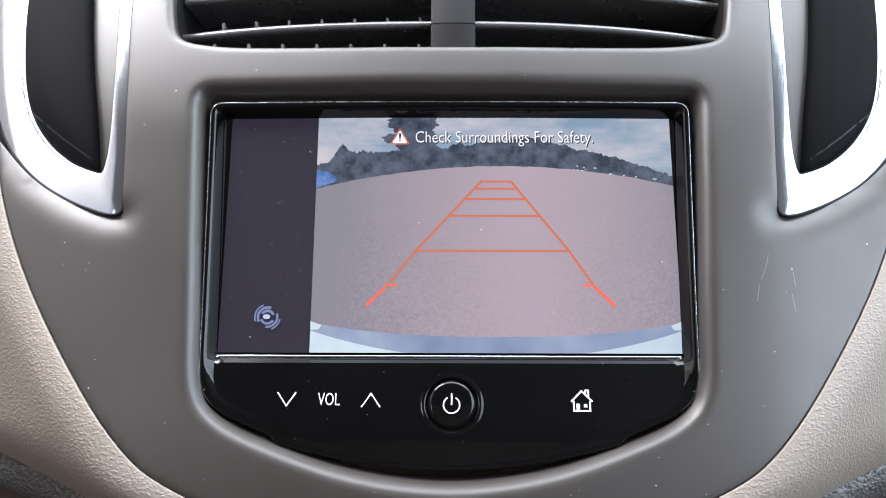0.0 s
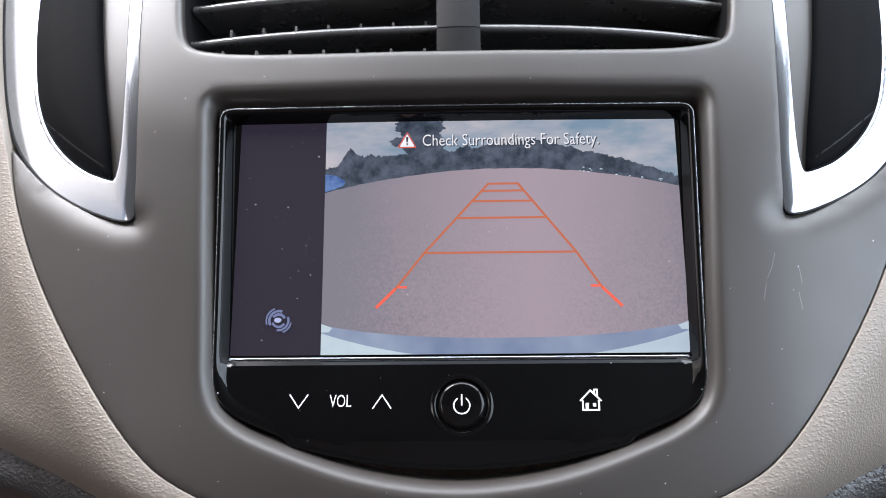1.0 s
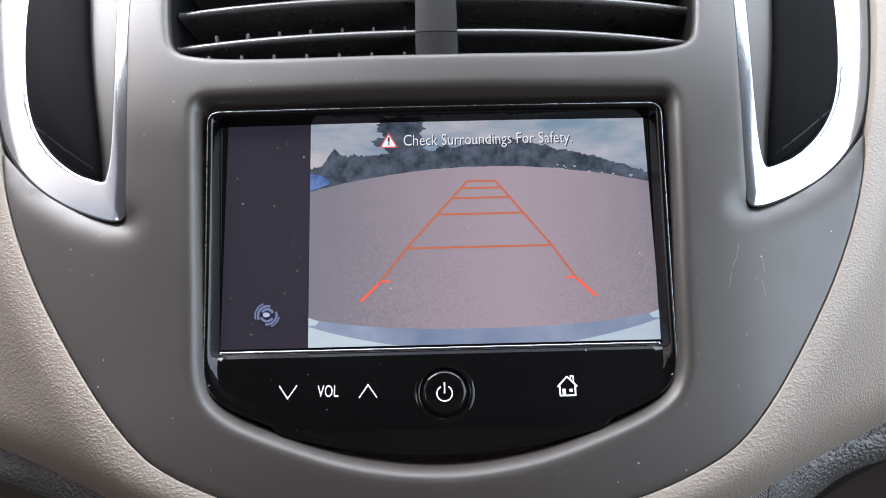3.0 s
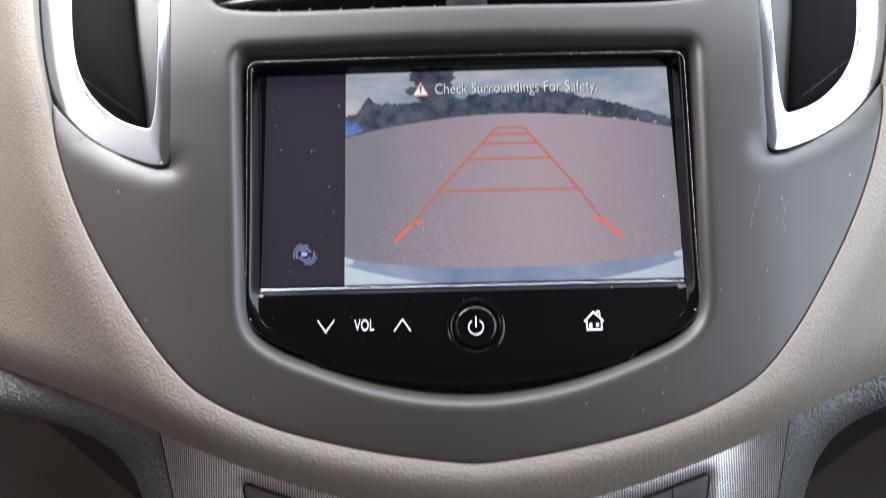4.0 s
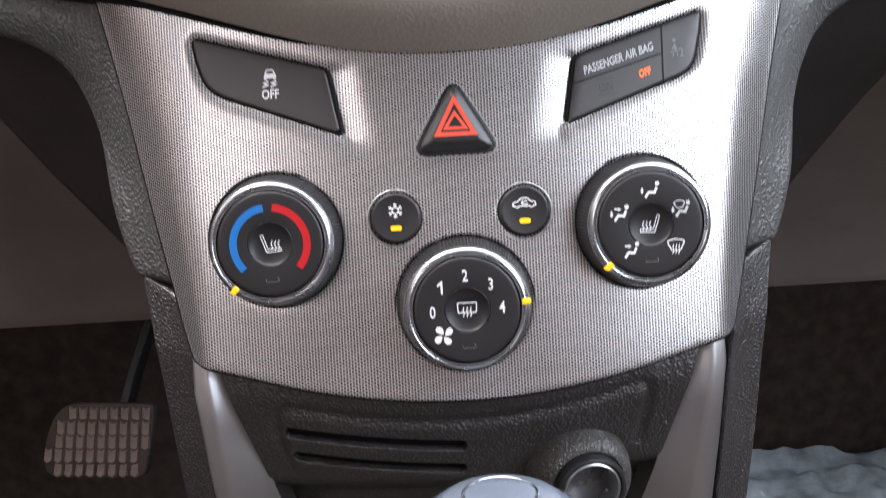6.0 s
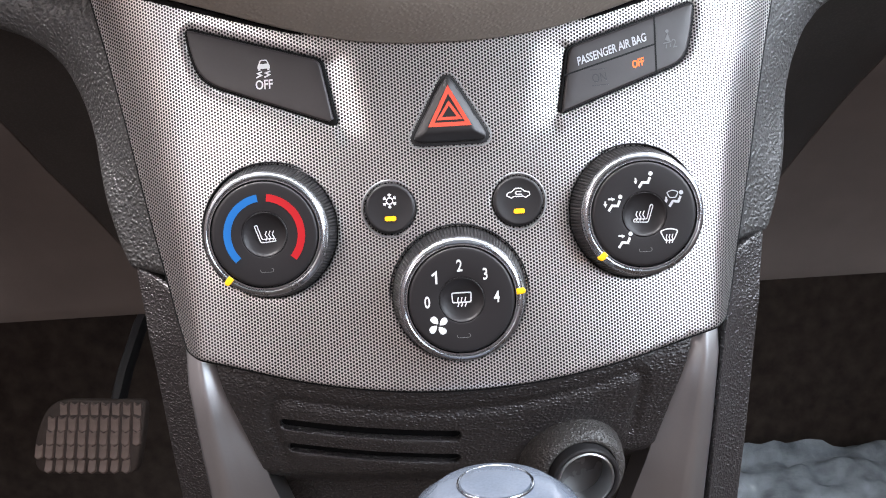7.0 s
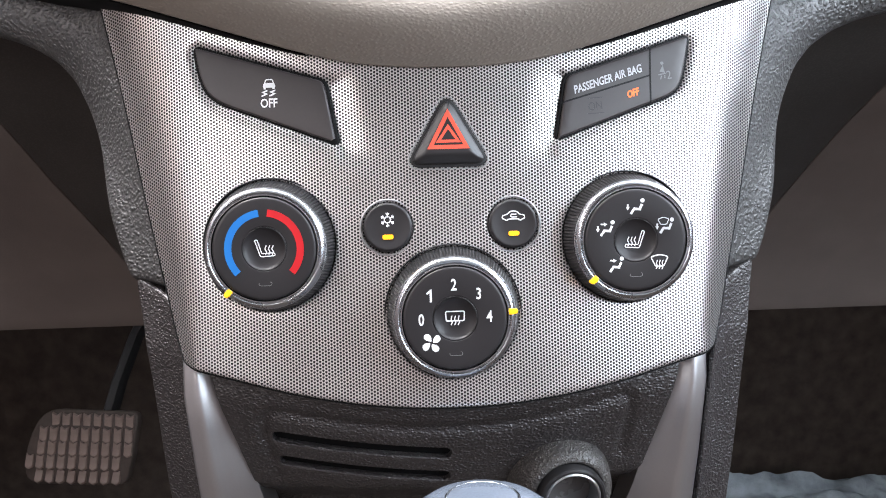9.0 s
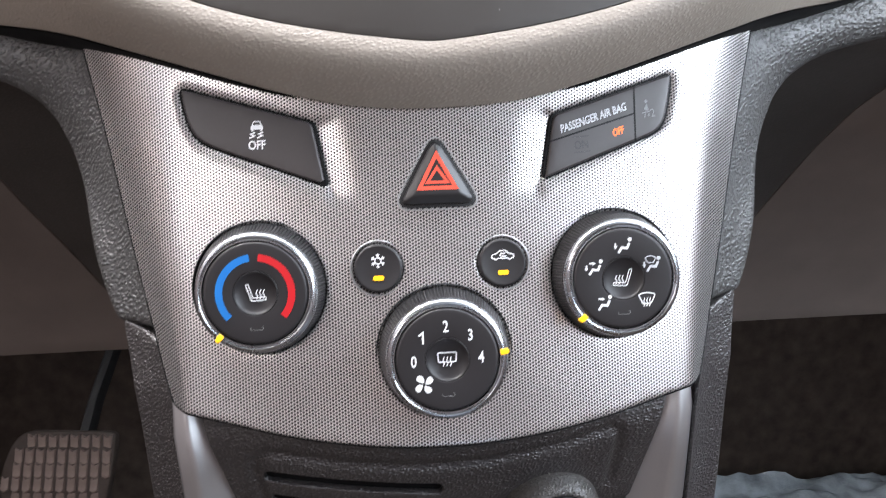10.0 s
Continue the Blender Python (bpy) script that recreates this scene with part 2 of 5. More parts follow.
def picture_ground(name):
    """The camera picture's asphalt: rosy in the middle, bluer and dimmer at the sides, coarse close to the car."""
    m, nt, b = nodes_of(name)
    vec = coords(nt)
    sep = nt.nodes.new("ShaderNodeSeparateXYZ")
    nt.links.new(vec, sep.inputs[0])
    aside = math_node(nt, "SUBTRACT", math_node(nt, "MULTIPLY", sep.outputs[0], 1000.0 / 62.0), 0.42)
    aside = math_node(nt, "ABSOLUTE", aside)
    near = math_node(nt, "SUBTRACT", 1.0, math_node(nt, "MULTIPLY", sep.outputs[1], 1000.0 / 72.0))
    near = math_node(nt, "MAXIMUM", near, 0.0)
    mp = nt.nodes.new("ShaderNodeMapping")
    mp.inputs["Scale"].default_value = (0.22, 1.6, 1.0)
    nt.links.new(vec, mp.inputs["Vector"])
    streak = math_node(nt, "SUBTRACT", noise_tex(nt, mp.outputs[0], 300.0, 4, 0.6), 0.5)
    patch = math_node(nt, "SUBTRACT", noise_tex(nt, vec, 45.0, 3), 0.5)
    grit = math_node(nt, "MULTIPLY", math_node(nt, "SUBTRACT", noise_tex(nt, vec, 1100.0, 3, 0.7), 0.5), math_node(nt, "ADD", near, 0.12))
    tone = math_node(nt, "ADD", math_node(nt, "MULTIPLY", streak, 0.10), math_node(nt, "MULTIPLY", patch, 0.22))
    fac = math_node(nt, "SUBTRACT", math_node(nt, "ADD", aside, tone), math_node(nt, "MULTIPLY", grit, 1.9))
    col = ramp(nt, fac, [(0.0, (0.345, 0.272, 0.318)), (0.35, (0.305, 0.248, 0.286)), (0.75, (0.235, 0.205, 0.240)), (1.0, (0.180, 0.172, 0.205))])
    col.node.color_ramp.interpolation = "B_SPLINE"
    b.inputs["Base Color"].default_value = (0.01, 0.01, 0.01, 1)
    b.inputs["Roughness"].default_value = 0.25
    b.inputs["Specular IOR Level"].default_value = 0.25
    nt.links.new(col, b.inputs["Emission Color"])
    b.inputs["Emission Strength"].default_value = 1.0
    return m


SCR_SIDE = lit("display_dark_band", (0.01, 0.01, 0.01), (0.016, 0.012, 0.024), 1.0, 0.22)
SCR_SKY = lit_noise("display_sky", (0.17, 0.25, 0.33), (0.46, 0.43, 0.46), 26.0, 4, (1, 2.6, 1))
SCR_TREE = lit_noise("display_trees", (0.014, 0.024, 0.040), (0.075, 0.092, 0.130), 260.0, 6)
SCR_GROUND = picture_ground("display_ground")
SCR_BUMPER = lit_noise("display_bumper", (0.15, 0.195, 0.31), (0.27, 0.32, 0.43), 30.0, 3)
SCR_PAINT = lit_noise("display_car_paint", (0.36, 0.43, 0.52), (0.50, 0.60, 0.64), 30.0, 3)
SCR_CAR = lit_noise("display_blue_car", (0.03, 0.075, 0.25), (0.12, 0.21, 0.44), 300.0, 3)
SCR_LINE = lit("display_orange_line", (0.01, 0.01, 0.01), (0.49, 0.125, 0.058), 1.0)
SCR_RED = lit("display_red_line", (0.01, 0.01, 0.01), (0.95, 0.11, 0.06), 1.0)
SCR_WHITE = lit("display_white", (0.01, 0.01, 0.01), (0.80, 0.80, 0.84), 1.0)
SCR_TEXT = lit("display_lettering", (0.01, 0.01, 0.01), (0.75, 0.75, 0.79), 1.0)
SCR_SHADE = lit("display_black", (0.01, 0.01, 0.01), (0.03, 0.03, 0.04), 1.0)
SCR_GLINT = lit("display_pale_glint", (0.01, 0.01, 0.01), (0.42, 0.46, 0.68), 1.0)
SCR_BLUE = lit("display_pale_blue", (0.01, 0.01, 0.01), (0.15, 0.18, 0.33), 1.0)

# ---- shaping, in millimetres ----
def link(name, bm, material, parent, label="", sharp=40.0):
    me = bpy.data.meshes.new(name)
    bmesh.ops.scale(bm, vec=(0.001, 0.001, 0.001), verts=bm.verts)
    bm.to_mesh(me)
    bm.free()
    me.polygons.foreach_set("use_smooth", [True] * len(me.polygons))
    me.set_sharp_from_angle(angle=radians(sharp))
    me.materials.append(material)
    ob = new(name, me)
    if parent is not None:
        ob.parent = parent
    if label:
        ob["label"] = label
    return ob


def part(name, bm, material, parent, label="", sharp=40.0):
    return link(name, bm, material, parent, label, sharp)


def thing(name, m, label, category, group="", kind=""):
    ob = new(name)
    ob.empty_display_size = 0.01
    ob.matrix_world = m
    return tagged(ob, label, category, group, kind)


def rounded(pts, seg=6):
    """A closed outline through corner points (u, v, radius), each corner rounded."""
    out, n = [], len(pts)
    for i in range(n):
        p, a, b = (Vector(pts[k % n][:2]) for k in (i, i - 1, i + 1))
        r = pts[i][2] if len(pts[i]) > 2 else 1e9
        la, lb = (a - p).length, (b - p).length
        if r <= 0:
            out.append(tuple(p))
            continue
        s, e = p + (a - p) * min(r / la, 0.5), p + (b - p) * min(r / lb, 0.5)
        for k in range(seg + 1):
            t = k / seg
            out.append(tuple(s * (1 - t) ** 2 + p * 2 * t * (1 - t) + e * t * t))
    return clean(out)


def clean(loop, eps=0.02):
    out = []
    for p in loop:
        if not out or (Vector(p) - Vector(out[-1])).length > eps:
            out.append(p)
    if (Vector(out[0]) - Vector(out[-1])).length <= eps:
        out.pop()
    return out


def resample(loop, ds):
    out, n = [], len(loop)
    for i in range(n):
        a, b = Vector(loop[i]), Vector(loop[(i + 1) % n])
        k = max(1, int(math.ceil((b - a).length / ds)))
        out += [tuple(a.lerp(b, j / k)) for j in range(k)]
    return out


def area(loop):
    return sum(a[0] * b[1] - b[0] * a[1] for a, b in zip(loop, loop[1:] + loop[:1])) / 2


def ccw(loop):
    return loop if area(loop) > 0 else loop[::-1]


def offset(loop, d):
    """The outline moved outwards by d (inwards: minus); the loop runs anticlockwise."""
    out, n = [], len(loop)
    for i in range(n):
        p, a, b = Vector(loop[i]), Vector(loop[i - 1]), Vector(loop[(i + 1) % n])
        ta, tb = (p - a).normalized(), (b - p).normalized()
        na, nb = Vector((ta.y, -ta.x)), Vector((tb.y, -tb.x))
        nn = na + nb
        nn = nn / max(nn.length_squared, 0.5) * 2
        out.append(p + nn * d)
    for _ in range(6):
        turned = [i for i in range(n) if (out[(i + 1) % n] - out[i]).dot(Vector(loop[(i + 1) % n]) - Vector(loop[i])) < 0]
        for i in turned:
            out[i] = out[(i + 1) % n] = (out[i] + out[(i + 1) % n]) / 2
    return [tuple(p) for p in out]


def inside(points, loop):
    """Which of the points lie inside the outline."""
    P, L = np.asarray(points, float), np.asarray(loop, float)
    M = np.roll(L, -1, axis=0)
    x, y = P[:, 0:1], P[:, 1:2]
    with np.errstate(divide="ignore", invalid="ignore"):
        cross = ((L[:, 1] > y) != (M[:, 1] > y)) & (x < (M[:, 0] - L[:, 0]) * (y - L[:, 1]) / (M[:, 1] - L[:, 1]) + L[:, 0])
    return cross.sum(axis=1) % 2 == 1


def dist_to(points, loop, closed=True):
    P, A = np.asarray(points, float).reshape(-1, 2), np.asarray(loop, float)
    B = np.roll(A, -1, axis=0)
    if not closed:
        A, B = A[:-1], B[:-1]
    best = np.full(len(P), 1e9)
    for a, b in zip(A, B):
        d = b - a
        t = np.clip(((P - a) @ d) / max(d @ d, 1e-9), 0, 1)
        best = np.minimum(best, np.hypot(*(P - a - t[:, None] * d).T))
    return best


def strip(bm, a, b, closed=True):
    n = len(a)
    for i in range(n if closed else n - 1):
        j = (i + 1) % n
        if len({a[i], a[j], b[i], b[j]}) == 4:
            bm.faces.new((a[i], a[j], b[j], b[i]))


def ring_verts(bm, loop, heights):
    return [bm.verts.new((p[0], p[1], h)) for p, h in zip(loop, heights)]


def sheet(outline, holes, height, step, rim=(), hole_rims=()):
    """A shaped panel: the outline less its holes, raised by height(points), its edges continued by rims of (outwards, down) pairs."""
    outline = resample(ccw(outline), step)
    holes = [resample(ccw(h), step) for h in holes]
    loops = [outline] + holes
    arr = np.array(outline)
    lo, hi = arr.min(axis=0), arr.max(axis=0)
    gx, gy = np.meshgrid(np.arange(lo[0], hi[0], step), np.arange(lo[1], hi[1], step))
    gx = gx + (np.arange(gx.shape[0]) % 2 * 0.5 * step)[:, None]
    grid = np.stack([gx.ravel(), gy.ravel()], axis=1)
    grid = grid[inside(grid, outline)]
    for h in holes:
        grid = grid[~inside(grid, h)]
    for lp in loops:
        grid = grid[dist_to(grid, lp) > step * 0.45]

    verts, edges = [], []
    for lp in loops:
        k = len(verts)
        verts += [Vector(p) for p in lp]
        edges += [(k + i, k + (i + 1) % len(lp)) for i in range(len(lp))]
    verts += [Vector(p) for p in grid]
    vs, es, fs = delaunay_2d_cdt(verts, edges, [], 0, 1e-4)[:3]
    P = np.array([tuple(v) for v in vs])
    F = np.array([f for f in fs if len(f) == 3])
    C = P[F].mean(axis=1)
    keep = inside(C, outline)
    for h in holes:
        keep &= ~inside(C, h)
    H = height(P)
    bm = bmesh.new()
    bv = [bm.verts.new((p[0], p[1], z)) for p, z in zip(P, H)]
    for f in F[keep]:
        tri = [bv[i] for i in f]
        a, b, c = P[f]
        if (b[0] - a[0]) * (c[1] - a[1]) - (b[1] - a[1]) * (c[0] - a[0]) < 0:
            tri.reverse()
        bm.faces.new(tri)
    for lp, sign, profile in [(outline, 1, rim)] + [(h, -1, r) for h, r in zip(holes, hole_rims)]:
        z0 = height(np.array(lp))
        last = ring_verts(bm, lp, z0)
        for out, down in profile:
            nxt = ring_verts(bm, offset(lp, out * sign), z0 - down)
            strip(bm, *((nxt, last) if sign > 0 else (last, nxt)))
            last = nxt
    bmesh.ops.remove_doubles(bm, verts=bm.verts, dist=0.003)
    loose = [v for v in bm.verts if not v.link_faces]
    bmesh.ops.delete(bm, geom=loose, context="VERTS")
    return bm


def edge_round(r, deep, n=4):
    """Rim pairs: an edge of radius r that goes on down."""
    return [(r * math.sin(a), r * (1 - math.cos(a))) for a in (math.pi / 2 * k / n for k in range(1, n + 1))] + [(r, deep)]


def plate(outline, low, high, bevel=0.4):
    """A slab with the given outline and a rounded upper edge."""
    top = clean(offset(ccw(outline), -bevel))
    return sheet(top, [], lambda P: np.full(len(P), float(high)), 3.0, rim=edge_round(bevel, high - low, 3))


def flat(outline, z, bm=None, deep=0.05):
    bm = bm or bmesh.new()
    lp = ccw(outline)
    top, low = ring_verts(bm, lp, [z] * len(lp)), ring_verts(bm, lp, [z - deep] * len(lp))
    bm.faces.new(top)
    strip(bm, low, top)
    return bm


def stroke(points, width, z, bm=None, closed=False, deep=0.05):
    """A printed line of the given width through the points."""
    bm = bm or bmesh.new()
    P = [Vector(p) for p in points]
    n = len(P)
    left, right = [], []
    for i in range(n):
        a = P[i - 1] if i or closed else P[i]
        b = P[(i + 1) % n] if i < n - 1 or closed else P[i]
        ta = (P[i] - a).normalized() if (P[i] - a).length else (b - P[i]).normalized()
        tb = (b - P[i]).normalized() if (b - P[i]).length else ta
        nn = Vector((-ta.y - tb.y, ta.x + tb.x))
        nn = nn / max(nn.length_squared, 0.7) * 2 * width / 2
        left.append(P[i] + nn)
        right.append(P[i] - nn)
    vl = [bm.verts.new((p.x, p.y, z)) for p in left]
    vr = [bm.verts.new((p.x, p.y, z)) for p in right]
    wl = [bm.verts.new((p.x, p.y, z - deep)) for p in left]
    wr = [bm.verts.new((p.x, p.y, z - deep)) for p in right]
    for a, b in ((vr, vl), (wr, vr), (vl, wl)):
        strip(bm, a, b, closed)
    return bm


def arc(cx, cy, r, a0, a1, n=24):
    return [(cx + r * math.cos(radians(a0 + (a1 - a0) * k / n)), cy + r * math.sin(radians(a0 + (a1 - a0) * k / n))) for k in range(n + 1)]


def circle(cx, cy, r, n=48):
    return arc(cx, cy, r, 0, 360, n)[:-1]


def lathe(profile, n=96, teeth=None, bm=None, cx=0.0, cy=0.0):
    """A turned shape from (radius, height) pairs, bottom first; teeth(k, i) scales the radius for knurling."""
    bm = bm or bmesh.new()
    rings = []
    for i, (r, z) in enumerate(profile):
        if r <= 1e-6:
            rings.append([bm.verts.new((cx, cy, z))])
            continue
        rings.append([bm.verts.new((cx + r * (teeth(k, i) if teeth else 1) * math.cos(2 * math.pi * k / n),
                                    cy + r * (teeth(k, i) if teeth else 1) * math.sin(2 * math.pi * k / n), z)) for k in range(n)])
    for a, b in zip(rings, rings[1:]):
        if len(a) == 1 or len(b) == 1:
            for k in range(n):
                j = (k + 1) % n
                bm.faces.new((a[0], b[j], b[k])[::-1] if len(a) == 1 else (a[k], a[j], b[0]))
        else:
            strip(bm, a, b)
    return bm


def loft(rows, bm=None, closed=False):
    """Faces between successive rows of 3D points."""
    bm = bm or bmesh.new()
    vs = [[bm.verts.new(p) for p in r] for r in rows]
    for a, b in zip(vs, vs[1:]):
        strip(bm, a, b, closed)
    return bm


def text(words, size, z, x=0.0, y=0.0, turn=0.0, shear=0.0, squeeze=1.0, bold=0.0, align="CENTER", bend=None):
    """Lettering as a thin mesh, its middle (or left end) at x, y."""
    cu = bpy.data.curves.new("lettering", "FONT")
    cu.body, cu.size, cu.align_x, cu.align_y, cu.shear = words, size, align, "CENTER", shear
    cu.offset, cu.extrude, cu.resolution_u = bold, 0.03, 3
    ob = bpy.data.objects.new("lettering", cu)
    scene.collection.objects.link(ob)
    bpy.context.view_layer.update()
    me = bpy.data.meshes.new_from_object(ob.evaluated_get(bpy.context.evaluated_depsgraph_get()))
    bm = bmesh.new()
    bm.from_mesh(me)
    bpy.data.objects.remove(ob)
    bpy.data.curves.remove(cu)
    bpy.data.meshes.remove(me)
    bmesh.ops.transform(bm, verts=bm.verts, matrix=Matrix.Translation((x, y, z)) @ Matrix.Rotation(radians(turn), 4, "Z") @ Matrix.Diagonal((squeeze, 1, 1, 1)))
    return bm


def smooth(a, b, x):
    t = np.clip((x - a) / (b - a), 0, 1)
    return t * t * (3 - 2 * t)


def mirror(pts):
    """A symmetrical closed outline from its right half, listed from the lower middle to the upper middle."""
    return list(pts) + [(-p[0], *p[1:]) for p in reversed(pts) if abs(p[0]) > 1e-6]


def flip(pts, side):
    return [(p[0] * side, *p[1:]) for p in pts]


def framed(origin, lean):
    """A panel's own axes: x to the right, y up along the panel, z out of it; the panel leans back by so many degrees."""
    a = radians(lean)
    m = Matrix(((1, 0, 0), (0, math.sin(a), -math.cos(a)), (0, math.cos(a), math.sin(a)))).to_4x4()
    return Matrix.Translation(origin) @ m


MID = 0.0018
UPPER = framed((MID, 0.2195, 0.613), 28)
LOWER = framed((MID, 0.1832, 0.506), 21)
UPRIGHT = framed((0, 0, 0), 0)

# ---- the car's shell ----
def slab(name, corners, material, label, thick=8.0):
    """A flat wall from corner points in metres, with thickness."""
    P = [Vector(c) * 1000 for c in corners]
    n = (P[1] - P[0]).cross(P[2] - P[0]).normalized() * thick
    bm = bmesh.new()
    a, b = [bm.verts.new(p) for p in P], [bm.verts.new(p - n) for p in P]
    bm.faces.new(a)
    bm.faces.new(b[::-1])
    strip(bm, b, a)
    bmesh.ops.recalc_face_normals(bm, faces=bm.faces)
    return tagged(link(name, bm, material, None, sharp=30), label, "car interior", kind="structure")


slab("floor", [(-0.72, -0.95, 0.0), (0.72, -0.95, 0.0), (0.72, 0.85, 0.0), (-0.72, 0.85, 0.0)], CARPET, "dark carpeted floor of a car")
slab("wall_front", [(-0.72, 0.70, 0.0), (0.72, 0.70, 0.0), (0.72, 0.80, 0.92), (-0.72, 0.80, 0.92)], CARPET, "dark carpeted bulkhead at the end of the footwells")
# ceiling and back wall are unseen, placed and toned for what the panels reflect
slab("ceiling", [(-0.72, -0.95, 1.28), (-0.72, 0.11, 1.28), (0.72, 0.11, 1.28), (0.72, -0.95, 1.28)], LINING, "grey headlining of a car roof")
slab("wall_back", [(-0.72, -0.95, 0.0), (-0.72, -0.95, 1.28), (0.72, -0.95, 1.28), (0.72, -0.95, 0.0)], SHELL, "unseen brown wall closing the cabin behind the camera")
# unseen side walls; the left is raised to block low sky from reflections
for side, word, sill in ((-1, "left", 0.84), (1, "right", 0.66)):
    slab("wall_" + word, [(0.72 * side, -0.95, 0.0), (0.72 * side, 0.85, 0.0), (0.72 * side, 0.85, sill), (0.72 * side, -0.95, sill)], SHELL, "unseen brown side wall closing the car cabin")
    # added slab out of view, overhanging to shade the flank and footwell
    slab("wall_shade_" + word, [(0.29 * side, 0.175, 0.555), (0.72 * side, 0.165, 0.545), (0.72 * side, 0.35, 0.80), (0.29 * side, 0.35, 0.80)], SHELL, "unseen brown slab that keeps light off the footwells")
slab("wall_top", [(-0.72, 0.80, 0.80), (0.72, 0.80, 0.80), (0.72, 0.36, 0.80), (-0.72, 0.36, 0.80)], DARK_GRAIN, "dark upper face of a dashboard")

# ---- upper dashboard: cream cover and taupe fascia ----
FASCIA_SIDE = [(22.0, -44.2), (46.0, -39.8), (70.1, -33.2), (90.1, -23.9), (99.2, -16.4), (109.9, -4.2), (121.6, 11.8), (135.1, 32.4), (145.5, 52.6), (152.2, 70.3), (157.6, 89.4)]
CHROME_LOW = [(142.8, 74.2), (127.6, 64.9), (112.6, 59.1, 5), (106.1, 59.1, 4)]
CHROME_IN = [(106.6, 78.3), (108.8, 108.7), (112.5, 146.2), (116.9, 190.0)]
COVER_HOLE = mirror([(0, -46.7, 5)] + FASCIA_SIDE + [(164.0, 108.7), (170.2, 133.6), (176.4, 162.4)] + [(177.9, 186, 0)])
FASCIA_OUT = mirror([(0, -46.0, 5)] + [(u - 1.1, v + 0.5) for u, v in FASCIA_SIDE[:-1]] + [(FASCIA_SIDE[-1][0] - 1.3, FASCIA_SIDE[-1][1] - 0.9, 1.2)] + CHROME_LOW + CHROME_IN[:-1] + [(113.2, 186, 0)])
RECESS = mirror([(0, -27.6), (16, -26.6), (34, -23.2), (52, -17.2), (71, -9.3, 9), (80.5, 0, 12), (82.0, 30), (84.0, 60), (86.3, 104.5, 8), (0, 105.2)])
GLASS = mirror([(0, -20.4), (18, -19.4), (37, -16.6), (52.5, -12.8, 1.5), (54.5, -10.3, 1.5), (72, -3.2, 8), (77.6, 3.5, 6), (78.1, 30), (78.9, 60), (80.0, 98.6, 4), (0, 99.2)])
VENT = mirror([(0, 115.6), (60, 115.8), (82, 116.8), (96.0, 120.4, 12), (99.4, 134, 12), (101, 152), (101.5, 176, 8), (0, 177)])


def bow(v):
    """How far the upper dashboard falls back above and below its middle."""
    return 0.0028 * np.maximum(v - 85, 0) ** 2 / (1 + 0.012 * np.maximum(v - 85, 0)) + 0.0016 * np.maximum(-v, 0) ** 2


chrome_line = [FASCIA_SIDE[-1]] + [p[:2] for p in CHROME_LOW]


def fascia_height(P):
    u = np.abs(P[:, 0])
    n = 6.2 - 0.15 * 5 * np.log1p(np.exp((u - 104) / 5)) - 0.036 * np.maximum(u - 20, 0)
    d = dist_to(np.stack([u, P[:, 1]], axis=1), chrome_line, closed=False)
    return n - 2.6 * np.clip(1 - d / 10, 0, 1) ** 2 - bow(P[:, 1])


fascia = thing("center_fascia", UPPER, "taupe-grey satin plastic centre fascia with dust specks and scratches", "dashboard trim")
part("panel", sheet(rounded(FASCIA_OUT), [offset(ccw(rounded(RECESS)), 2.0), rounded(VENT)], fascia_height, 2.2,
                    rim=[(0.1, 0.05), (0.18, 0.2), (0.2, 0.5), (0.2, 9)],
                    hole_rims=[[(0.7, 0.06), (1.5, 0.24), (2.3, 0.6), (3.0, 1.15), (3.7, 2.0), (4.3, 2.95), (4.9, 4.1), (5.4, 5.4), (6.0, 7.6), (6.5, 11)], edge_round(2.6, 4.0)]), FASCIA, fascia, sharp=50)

COVER_LOW = [(0, -63.2)] + [(23.9, -61.8), (43.6, -57.6), (63.3, -51.8), (83.7, -44.7), (105.2, -36.5), (114.3, -32.5), (130.3, -26.2), (156.9, -17.6), (187.0, -7.2)] + [(225, 4), (270, 18, 0)]
COVER_OUT = mirror(COVER_LOW + [(270, 186, 0)])
low_line = [(-p[0], p[1]) for p in reversed(COVER_LOW)] + [p[:2] for p in COVER_LOW[1:]]
cover_hole = rounded(COVER_HOLE)


def cover_height(P):
    u = np.abs(P[:, 0])
    base = 6.2 - 0.034 * np.maximum(u - 20, 0) - 0.15 * 5 * np.log1p(np.exp((u - 106) / 5)) - bow(P[:, 1])
    d = dist_to(P, cover_hole)
    fall = 2.2 * np.log1p(np.exp((d - 9.0) / 2.2))
    base = base - 34 * np.tanh(fall * 0.80 / 34)
    e = dist_to(P, low_line, closed=False)
    # a soft roll rises from the seam below the fascia and dies away towards the lip
    base = base + 1.7 * (1 - np.clip(1 - d / 9.0, 0, 1) ** 2) * (1 - smooth(-42, -14, P[:, 1])) * smooth(0, 12, e)
    return base - (5.0 + 3.0 * smooth(60, 110, u)) * np.clip(1 - e / 15, 0, 1) ** 2


cover = thing("dashboard_cover", UPPER, "cream leather-grained dashboard cover with a rolled edge round the fascia", "dashboard")
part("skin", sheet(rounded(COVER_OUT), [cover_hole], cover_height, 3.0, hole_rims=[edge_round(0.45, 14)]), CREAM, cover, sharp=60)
lip = resample(ccw(rounded(COVER_OUT)), 3.0)
lip_n = cover_height(np.array(lip))
part("lower_lip", loft([[(*p, n - down) for p, n in zip(offset(lip, out), lip_n)] for out, down in ((-6, 16), (-3, 9), (-1.2, 4), (-0.3, 1.5), (0, 0))], closed=True), CREAM, cover, "cream rolled-under lip", sharp=60)

